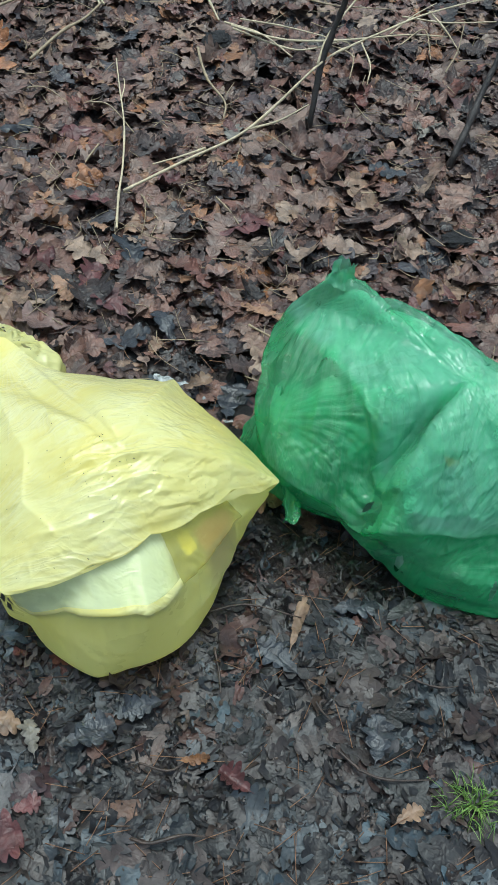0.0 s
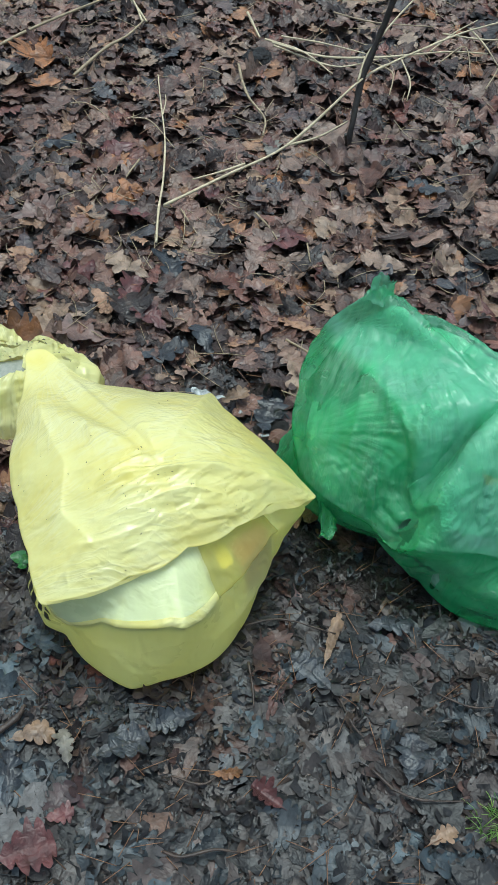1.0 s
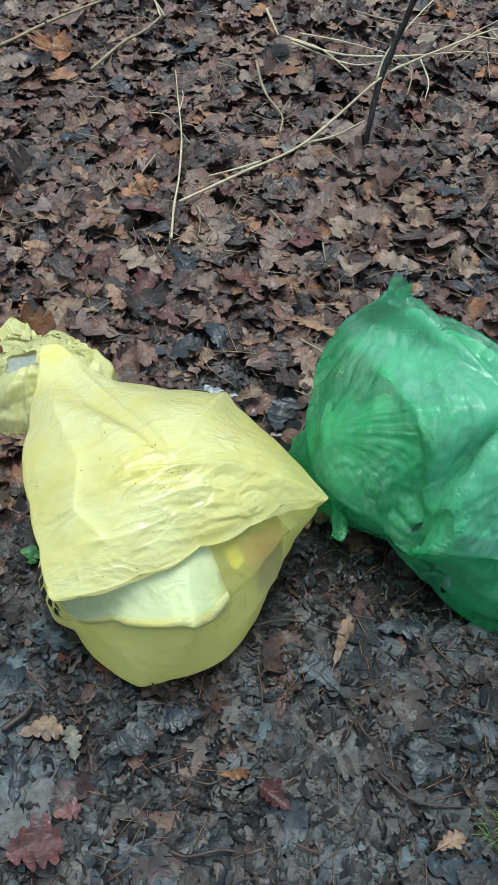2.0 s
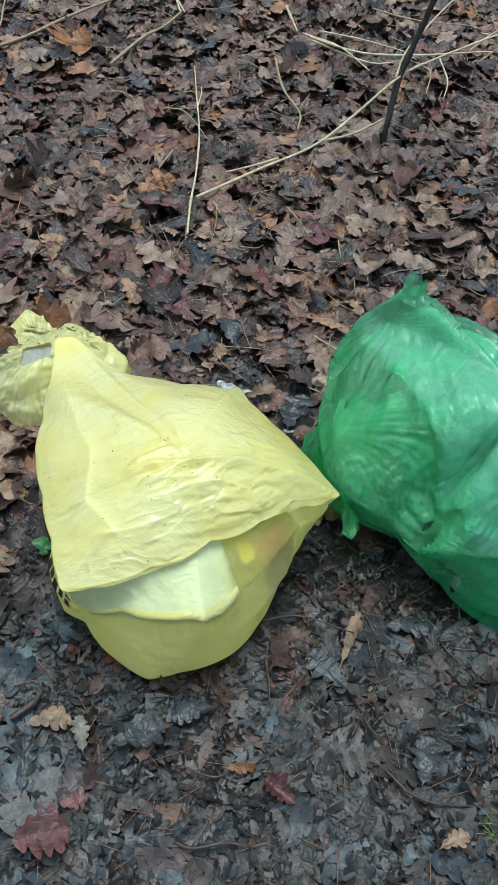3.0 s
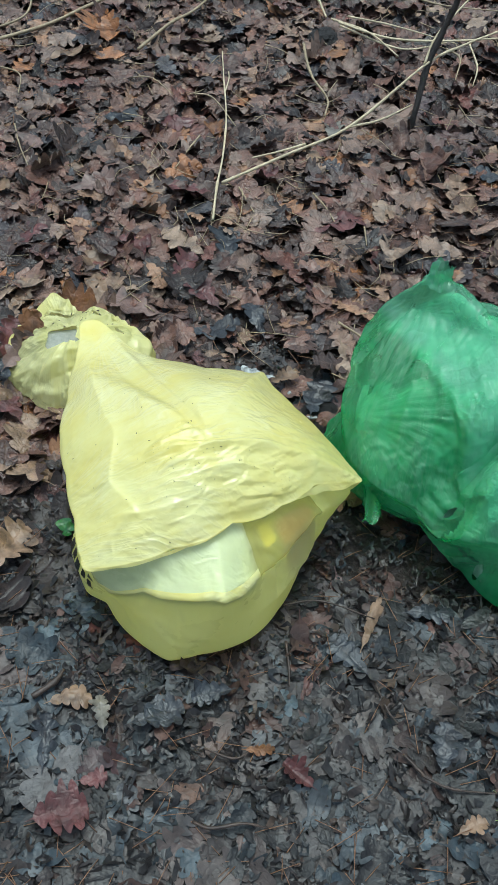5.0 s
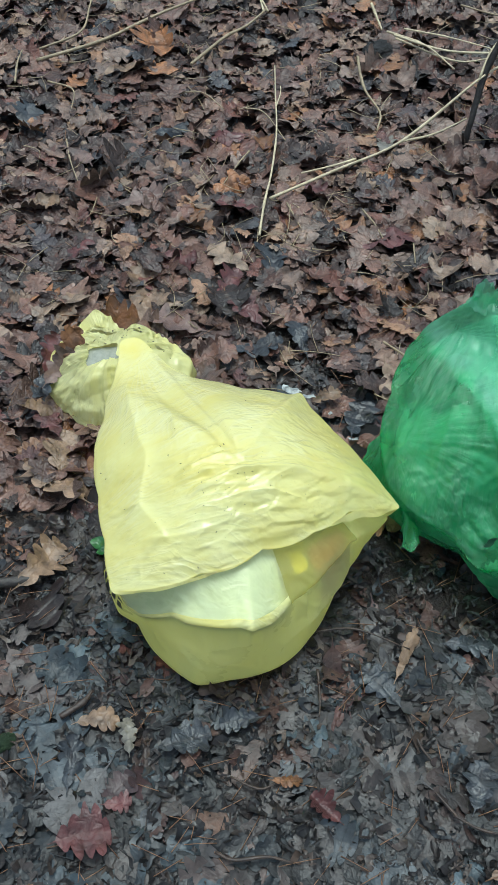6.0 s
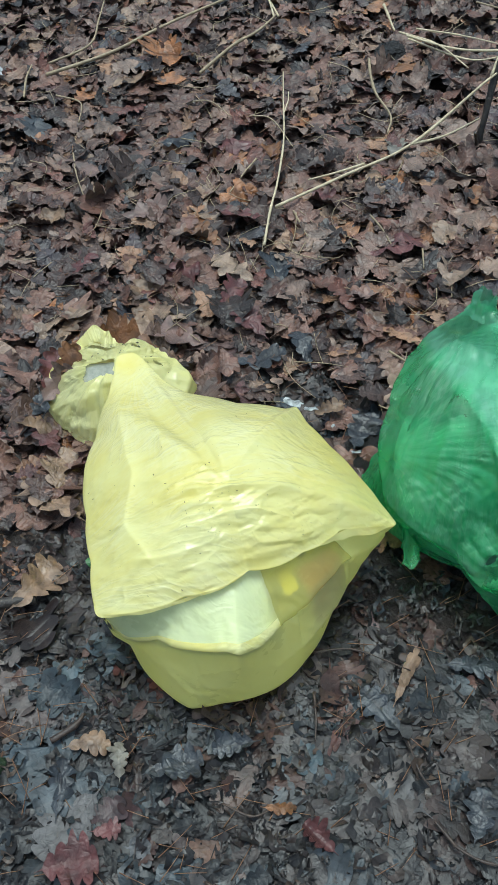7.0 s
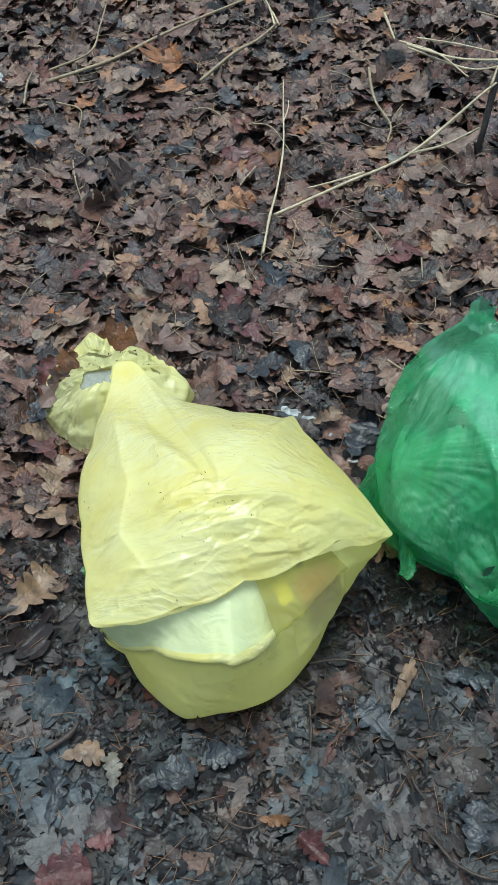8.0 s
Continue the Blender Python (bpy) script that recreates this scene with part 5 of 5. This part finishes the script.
def scrap_mesh(name, wide, deep, seed, material):
    """A bit of crumpled thin sheet with a ragged outline."""
    n, m = 14, 10
    u, v = np.meshgrid(np.linspace(-1, 1, n), np.linspace(-1, 1, m), indexing="ij")
    p = np.stack([u * wide / 2, v * deep / 2, 0 * u], -1)
    jag = np.stack([grain(p, 160, seed) - 0.5, grain(p, 160, seed + 1) - 0.5, (grain(p, 90, seed + 2) - 0.5)], -1)
    p = p + jag * (wide * 0.35, deep * 0.4, 0.014)
    i, j = np.meshgrid(np.arange(n - 1), np.arange(m - 1), indexing="ij")
    f = np.stack([i * m + j, (i + 1) * m + j, (i + 1) * m + j + 1, i * m + j + 1], -1).reshape(-1, 4)
    low = p - (0, 0, 0.0015)
    return mesh_of(name, np.vstack([p.reshape(-1, 3), low.reshape(-1, 3)]), np.vstack([f, f[:, ::-1] + n * m]), material)


for x, y, z, w, d, yaw, lab in ((-0.062, 1.272, 0.030, 0.034, 0.012, -12, "dirty white crumpled paper scrap on the leaves"), (0.085, 1.175, 0.022, 0.022, 0.008, 10, "tiny white scrap on dark leaves"),
                                (-0.022, 1.262, 0.032, 0.024, 0.008, 14, "dirty white crumpled paper scrap on the leaves"), (0.03, 1.235, 0.02, 0.012, 0.006, 40, "tiny white scrap on dark leaves"), (-1.165, 2.365, 0.035, 0.045, 0.03, 30, "small white scrap among the leaves")):
    ob = new("paper_scrap", scrap_mesh("paper_scrap", w, d, int(abs(x) * 1000), M_WHITE))
    ob.matrix_world = pose(x, y, z, 6, 4, yaw)
    tagged(ob, lab, "scrap")


def clod_mesh(seed, material):
    bm = bmesh.new()
    bmesh.ops.create_icosphere(bm, subdivisions=4, radius=1.0)
    p = np.array([v.co[:] for v in bm.verts])
    k = 0.75 + 0.5 * grain(p, 2.2, seed) + 0.35 * (grain(p, 6, seed + 1) - 0.5) + 0.22 * (grain(p, 14, seed + 2) - 0.5)
    for v, s in zip(bm.verts, k):
        v.co = v.co * float(s)
    me = bpy.data.meshes.new("clod")
    bm.to_mesh(me)
    bm.free()
    for q in me.polygons:
        q.use_smooth = True
    me.materials.append(material)
    return me


# the lump at (-0.02, 2.72) is a stand-in for a dark hollow
for k, (x, y, sx, sy, sz, m) in enumerate(((0.20, 1.80, .035, .02, .006, M_CLOD), (-0.02, 2.72, .05, .04, .018, M_CLOD), (0.10, 1.20, .05, .035, .008, M_CLOD),
                                          (-0.41, 0.445, .014, .020, .010, M_MOSS), (-0.62, 2.92, .05, .045, .018, M_CLOD), (0.66, 1.86, .045, .03, .012, M_CLOD))):
    ob = new("earth_clod", clod_mesh(90 + k * 5, m))
    ob.matrix_world = pose(x, y, 0.004, 0, 0, 40 * k) @ Matrix.Diagonal((sx, sy, sz, 1))
    tagged(ob, "black crumbly lump among the leaves" if m is M_CLOD else "small cushion of dark green moss", "clod")

# ---- leaves that stand out, one by one ----
one_rng = np.random.default_rng(33)


def single_leaf(x, y, z, size, yaw, material, label, tilt=(0, 0), flat=0.55, lobes=4, slim=1.0, group=""):
    v, f, uv = leaf_shape(one_rng, lobes, flat, slim, 0.3 if slim < 0.5 else 0.0, (-1, -0.7, -0.35, 0, 0.35, 0.7, 1))
    ob = new("oak_leaf", mesh_of("oak_leaf", v * size, f, material, uv))
    ob.matrix_world = pose(x, y, z, tilt[0], tilt[1], yaw)
    return tagged(ob, label, "leaf", group)


STAND_OUT = [
    (0.02, 2.60, .13, 60, M_ORANGE), (0.09, 1.82, .15, 35, M_MAROON), (-0.35, 1.44, .125, 175, M_PINK), (-0.17, 1.68, .12, 100, M_SLATE),
    (0.01, 1.28, .07, 40, M_TAN), (0.085, 1.23, .10, 80, M_SLATE), (-0.165, 1.40, .12, 20, M_SLATE), (0.27, 2.05, .09, 100, M_ORANGE),
    (-0.39, 2.16, .12, 200, M_MAROON), (0.54, 1.63, .10, 70, M_ORANGE), (0.49, 2.09, .11, 160, M_SLATE), (0.05, 2.24, .10, 90, M_PALE),
    (-0.75, 1.99, .14, 130, M_PINK), (-0.75, 2.42, .15, 30, M_TAN), (-0.80, 1.79, .09, 10, M_TAN), (-0.452, 0.765, .12, 65, M_TAN),
    (-0.40, 1.79, .10, 60, M_ORANGE), (-0.36, 1.77, .08, 150, M_ORANGE), (-0.55, 1.83, .12, 20, M_PINK), (-0.27, 2.14, .08, 110, M_ORANGE),
    (0.005, 2.09, .08, 85, M_TAN), (-0.61, 1.43, .11, 75, M_TAN), (-0.54, 1.09, .10, 130, M_MAROON), (-0.605, 1.17, .10, 60, M_SLATE),
    (-0.47, 1.43, .13, 20, M_TAN), (-0.47, 1.54, .13, 90, M_TAN), (-0.07, 1.45, .10, 120, M_SLATE), (0.03, 1.63, .09, 30, M_PINK),
    (-0.26, 1.58, .11, 70, M_MAROON), (-0.24, 2.46, .10, 50, M_PINK), (0.60, 1.45, .09, 15, M_MAROON), (0.71, 1.73, .10, 100, M_PINK),
    (-0.20, 1.50, .11, 140, M_MAROON), (-0.42, 1.64, .12, 10, M_MAROON), (-0.66, 1.62, .12, 70, M_MAROON), (-0.30, 1.86, .12, 170, M_MAROON),
    (0.14, 1.98, .10, 60, M_PINK), (-0.12, 2.0, .09, 0, M_MAROON), (0.22, 1.9, .10, 120, M_TAN), (-0.55, 2.16, .11, 45, M_SLATE),
    (-0.95, 2.12, .11, 100, M_SLATE), (0.42, 1.95, .09, 40, M_TAN), (0.36, 2.2, .10, 150, M_PINK), (0.6, 2.3, .12, 70, M_PALE),
]
WORDS = {M_ORANGE: "orange-brown curled oak leaf on dark leaf litter", M_MAROON: "dark maroon wet oak leaf on leaf litter", M_PINK: "pinkish brown lobed oak leaf on leaf litter",
         M_SLATE: "dark slate-grey wet oak leaf on leaf litter", M_TAN: "tan dry oak leaf among darker leaves", M_PALE: "pale greyish oak leaf on leaf litter"}
for x, y, size, yaw, m in STAND_OUT:
    z = float(ground_height(x, y)) + (0.046 if y > 1.0 else 0.024)
    single_leaf(x, y, z, size, yaw, m, WORDS[m], (one_rng.uniform(-12, 12), one_rng.uniform(-12, 12)), 0.7, 4, 1.0, "leaves that stand out")
LOW = [
    (-0.240, 0.327, .085, 25, M_MAROON, 1.6, "large maroon wet leaf pressed on mud"), (-0.20, 0.385, .045, 15, M_MAROON, 1.2, "small reddish piece of leaf on mud"),
    (0.232, 0.725, .10, 75, M_TAN, 0.42, "narrow orange-brown torn leaf piece"), (-0.27, 0.51, .07, 20, M_TAN, 1.0, "small tan leaf pressed in mud"), (-0.21, 0.49, .06, 110, M_PALE, 1.0, "pale brown leaf pressed in mud"),
    (-0.12, 0.50, .09, 30, M_SLATE, 1.09, "broad dark blue-grey leaf pressed flat"), (-0.03, 0.555, .07, 200, M_SLATE, 1.0, "small blue-grey lobed leaf"), (0.34, 0.77, .085, 10, M_SLATE, 1.05, "broad dark grey oak leaf"),
    (0.20, 0.66, .09, 140, M_SLATE, 1.0, "dark grey oak leaf on mud"), (0.37, 0.52, .08, 80, M_SLATE, 1.05, "broad dark grey oak leaf"), (-0.29, 0.43, .085, 100, M_SLATE, 1.05, "wet grey leaf on mud"),
    (0.06, 0.47, .05, 10, M_ORANGE, 0.9, "small orange-brown leaf fragment"), (0.41, 0.40, .05, 30, M_TAN, 1.0, "small reddish tan leaf fragment"), (0.13, 0.44, .06, 150, M_MAROON, 1.2, "brown leaf with curled edge"),
]
for x, y, size, yaw, m, slim, lab in LOW:
    single_leaf(x, y, float(ground_height(x, y)) + (0.033 if slim < 0.5 else 0.040 if size > 0.08 and m is M_MAROON else 0.028), size, yaw, m, lab, (one_rng.uniform(-7, 7), one_rng.uniform(-7, 7)), 0.6, 4, slim, "leaves on the trodden ground")

# leaves lying against the small yellow bag
for x, y, z, size, yaw, tx, ty, m in ((-0.545, 1.185, .085, .09, 60, 25, -25, M_PINK), (-0.535, 1.225, .11, .09, 50, 30, -35, M_ORANGE), (-0.565, 1.16, .06, .09, 110, -15, 20, M_SLATE), (-0.45, 1.375, .05, .13, 170, -20, 0, M_ORANGE), (-0.575, 1.23, .07, .10, 95, 10, -15, M_MAROON), (-0.56, 1.12, .035, .10, 30, 0, 25, M_TAN)):
    single_leaf(x, y, z, size, yaw, m, "curled brown oak leaf leaning on the yellow film", (tx, ty), 0.9, 4, 1.0, "leaves round the small bag")

# ---- leaf litter ----
lit_rng = np.random.default_rng(11)
CURLY = [leaf_shape(lit_rng, 4 if k % 3 else 5, lit_rng.uniform(0.35, 1.0)) for k in range(70)]
FLAT = [leaf_shape(lit_rng, 4 if k % 3 else 5, lit_rng.uniform(0.12, 0.45), lit_rng.uniform(0.9, 1.2), 0.08) for k in range(40)]


def loose_at(x, y):
    """How loose the litter lies, 0 trodden to 1 loose."""
    p = np.stack([x, y, 0 * x], -1)
    edge = 0.98 - 0.55 * np.clip(-x - 0.25, 0, 0.4) + 0.28 * np.exp(-((x - 0.02) / 0.25) ** 2)
    return np.clip((y - edge + (grain(p, 4, 5) - 0.5) * 0.5) / 0.3 + 0.5, 0, 1)


def under_bag(x, y):
    inside = np.zeros(len(x), bool)
    for c, r in ((YC, 0.15), ((0.52, 1.03), 0.2), (KC, 0.07)):
        inside |= (x - c[0]) ** 2 + (y - c[1]) ** 2 < r * r
    return inside


def scatter(rng, n, x0, x1, y0, y1):
    x, y = rng.uniform(x0, x1, n), rng.uniform(y0, y1, n)
    ok = ~under_bag(x, y)
    return x[ok], y[ok]


def in_view(x, y):
    return (y > 0.1) & (y < 3.4) & (x > -0.42 - 0.38 * y) & (x < 0.62 + 0.22 * y)


x, y = scatter(lit_rng, 16300, -1.75, 1.5, -0.2, 3.5)
ok = in_view(x, y) | (lit_rng.random(len(x)) < 0.15)
x, y = x[ok], y[ok]
lo = loose_at(x, y)
pick = lit_rng.random(len(x)) < lo
u = lit_rng.random(len(x))
size = lit_rng.normal(0.090, 0.024, len(x)).clip(0.035, 0.15)
h = ground_height(x, y)
litter = empty("leaf_litter", "deep layer of wet brown oak leaves", "leaf litter", kind="stuff")
a = pick
loose = part("loose_leaves", leaf_heap("loose_leaves", CURLY, x[a], y[a], h[a] + 0.002 + 0.042 * u[a], size[a] * lit_rng.uniform(0.65, 1.3, int(a.sum())), 0.19, M_LOOSE, lit_rng), litter, "loose curled red-brown oak leaves")
tagged(loose, kind="stuff")
muddy = grain(np.stack([x, y, 0 * x], -1), 5.5, 8)
b = ~pick & (lit_rng.random(len(x)) < 0.72 * np.clip(1.6 - 1.5 * muddy, 0.25, 1))
# browner leaves near the bags: real brown ones, and shade put in as colour
brown = 0.22 + np.exp(-((x - YC[0]) ** 2 + (y - YC[1]) ** 2) / 0.075) + np.exp(-((x - 0.40) ** 2 + (y - 0.86) ** 2) / 0.03) + 2.2 * np.clip(-x - 0.14, 0, 1) * np.clip((y - 0.35) / 0.25, 0.2, 1) + np.clip(y - 0.95, 0, 1)
brown = lit_rng.random(len(x)) < brown + 0.5 * (grain(np.stack([x, y, 0 * x], -1), 7, 9) - 0.5)
for c, name, m, words in ((b & ~brown, "trodden_leaves", M_TROD, "flat trodden dark grey wet leaves"), (b & brown, "brown_trodden_leaves", M_TROD_BROWN, "flat trodden dark brown wet leaves")):
    trod = part(name, leaf_heap(name, FLAT, x[c], y[c], h[c] - 0.001 + 0.014 * u[c], size[c] * lit_rng.uniform(0.5, 1.35, int(c.sum())), 0.12, m, lit_rng), litter, words)
    tagged(trod, kind="stuff")

# leaves farther off on all sides, thinning out
far_rng = np.random.default_rng(12)


def rough_leaf(rng):
    """A leaf of a few faces for places far off."""
    st = np.array([-0.5, -0.3, -0.12, 0.05, 0.25, 0.5])
    w = np.array([0.02, 0.20, 0.13, 0.27, 0.19, 0.03]) * rng.uniform(0.85, 1.15, 6)
    v = np.stack([np.stack([st, k * w, 0.25 * np.abs(k) * w * rng.uniform(-0.5, 1) + rng.normal(0, 0.03, 6) + 0.3 * rng.normal(0, 0.5) * st ** 2], -1) for k in (-1, 0, 1)], 1)
    f = np.array([(i * 3 + j, i * 3 + 3 + j, i * 3 + 4 + j, i * 3 + 1 + j) for i in range(5) for j in range(2)])
    uv = np.stack([np.repeat(st + 0.5, 3), np.tile([0, 0.5, 1], 6)], -1)
    return v.reshape(-1, 3), f, uv


FAR = [rough_leaf(far_rng) for _ in range(20)]
r, th = 7.5 * np.sqrt(far_rng.random(22000)), far_rng.uniform(0, 2 * np.pi, 22000)
x, y = r * np.cos(th), 1.6 + r * np.sin(th)
ok = ~((x > -1.75) & (x < 1.5) & (y > -0.2) & (y < 3.5)) & (far_rng.random(len(x)) < np.clip((7.6 - r) / 3, 0, 1))
x, y = x[ok], y[ok]
around = part("leaves_around", leaf_heap("leaves_around", FAR, x, y, ground_height(x, y) + 0.012 + 0.025 * far_rng.random(len(x)), far_rng.normal(0.115, 0.02, len(x)).clip(0.05, 0.16), 0.2, M_LOOSE, far_rng), litter, "loose brown leaves farther off")
tagged(around, kind="stuff")

# crumbled bits of leaf between the whole ones
bit_rng = np.random.default_rng(13)
x, y = scatter(bit_rng, 11000, -0.9, 0.95, 0.1, 1.9)
x, y = x[in_view(x, y)], y[in_view(x, y)]
BITS = []
for k in range(18):
    n = int(bit_rng.integers(5, 8))
    ang = np.sort(bit_rng.uniform(0, 2 * np.pi, n))
    rad = bit_rng.uniform(0.5, 1.1, n)
    v = np.vstack([[(0, 0, 0.1)], np.stack([rad * np.cos(ang), rad * np.sin(ang) * 0.7, bit_rng.normal(0, 0.22, n)], -1)])
    f = np.array([(0, 1 + i, 1 + (i + 1) % n) for i in range(n)])
    BITS.append((v, f, np.full((n + 1, 2), 0.25)))
PIECES = []
for k in range(26):
    n = int(bit_rng.integers(9, 14))
    ang = np.sort(bit_rng.uniform(0, 2 * np.pi, n))
    rad = bit_rng.uniform(0.45, 1.15, n)
    long = bit_rng.uniform(0.45, 0.85)
    curl, tip = bit_rng.normal(0, 0.35), bit_rng.normal(0, 0.16, n)
    outer = np.stack([rad * np.cos(ang), rad * np.sin(ang) * long, curl * rad * rad * np.cos(ang) ** 2 + tip], -1)
    inner = outer * (0.5, 0.5, 0.35) + (0, 0, 0.05)
    v = np.vstack([[(0, 0, 0.06)], inner, outer])
    f = np.array([(1 + i, 1 + n + i, 1 + n + (i + 1) % n, 1 + (i + 1) % n) for i in range(n)] + [(0, 1 + i, 1 + (i + 1) % n, 1 + (i + 1) % n) for i in range(n)])
    flat_uv = np.stack([0.5 + v[:, 0] * 0.4, 0.5 + v[:, 1] * 0.45], -1)
    PIECES.append((v, f[:n], flat_uv))
px, py = scatter(bit_rng, 5200, -0.9, 0.95, 0.1, 1.45)
ok = in_view(px, py) & (bit_rng.random(len(px)) > loose_at(px, py))
px, py = px[ok], py[ok]
torn = part("torn_leaves", leaf_heap("torn_leaves", PIECES, px, py, ground_height(px, py) + 0.007 + 0.012 * bit_rng.random(len(px)), bit_rng.uniform(0.006, 0.030, len(px)), 0.2, M_TORN, bit_rng), litter, "torn pieces of dark wet leaf")
tagged(torn, kind="stuff")
bits = part("leaf_bits", leaf_heap("leaf_bits", BITS, x, y, ground_height(x, y) + 0.010 + 0.010 * bit_rng.random(len(x)), bit_rng.uniform(0.002, 0.010, len(x)), 0.3, M_TORN, bit_rng), litter, "crumbled bits of leaf")
tagged(bits, kind="stuff")

# pine needles
pin_rng = np.random.default_rng(14)
pieces = []
for k in range(950):
    x, y = pin_rng.uniform(-0.95, 0.85), 0.2 + 2.4 * pin_rng.random() ** 1.5
    if under_bag(np.array([x]), np.array([y]))[0]:
        continue
    yaw, ln = pin_rng.normal(0.8, 0.9), pin_rng.uniform(0.03, 0.07)
    z = float(ground_height(x, y)) + pin_rng.uniform(0.016, 0.026) + (0.020 if y > 1.1 else 0)
    d = np.array((math.cos(yaw), math.sin(yaw), pin_rng.normal(0, 0.12))) * ln / 2
    c = np.array((x, y, z))
    pieces.append(tube([c - d, c + (0, 0, pin_rng.normal(0, 0.003)), c + d], 0.0008, 0.0006, 4, 4))
v, f = merged(pieces)
needles = new("pine_needles", mesh_of("pine_needles", v, f, M_NEEDLE))
tagged(needles, "scattered rusty brown fallen pine needles", "pine needles", kind="stuff")

# fine dead grass and stems caught among the loose leaves
bent_rng = np.random.default_rng(16)
pieces = []
for k in range(520):
    x, y = bent_rng.uniform(-1.3, 1.0), bent_rng.uniform(1.15, 3.3)
    if under_bag(np.array([x]), np.array([y]))[0] or not in_view(np.array([x]), np.array([y]))[0]:
        continue
    yaw, ln = bent_rng.uniform(0, 6.28), bent_rng.uniform(0.04, 0.16)
    c = np.array((x, y, float(ground_height(x, y)) + bent_rng.uniform(0.034, 0.05)))
    d = np.array((math.cos(yaw), math.sin(yaw), bent_rng.normal(0, 0.08))) * ln / 2
    e = np.array((-math.sin(yaw), math.cos(yaw), 0.2)) * bent_rng.normal(0, 0.16) * ln
    pieces.append(tube([c - d, c + e, c + d], bent_rng.uniform(0.0008, 0.0018), 0.0007, 7, 4))
v, f = merged(pieces)
tagged(new("dead_grass", mesh_of("dead_grass", v, f, M_STRAW_DULL)), "fine weathered grass stems caught among leaves", "dead grass", kind="stuff")

# the leaves nearest the camera, one by one
near_rng = np.random.default_rng(15)
NEAR = [mesh_of("near_leaf", v, f, M_TROD_ONE, uv) for v, f, uv in FLAT[:24]]
for k in range(290):
    x, y = near_rng.uniform(-0.45, 0.75), near_rng.uniform(0.2, 0.78)
    if under_bag(np.array([x]), np.array([y]))[0]:
        continue
    ob = part("leaf", NEAR[k % 24], litter)
    s = float(np.clip(near_rng.normal(0.095, 0.022), 0.05, 0.14))
    flip = 180 if near_rng.random() < 0.4 else 0
    ob.matrix_local = pose(x, y, float(ground_height(x, y)) + near_rng.uniform(0.008, 0.015), near_rng.normal(0, 4) + flip, near_rng.normal(0, 4), near_rng.uniform(0, 360)) @ Matrix.Diagonal((s, s, s, 1))
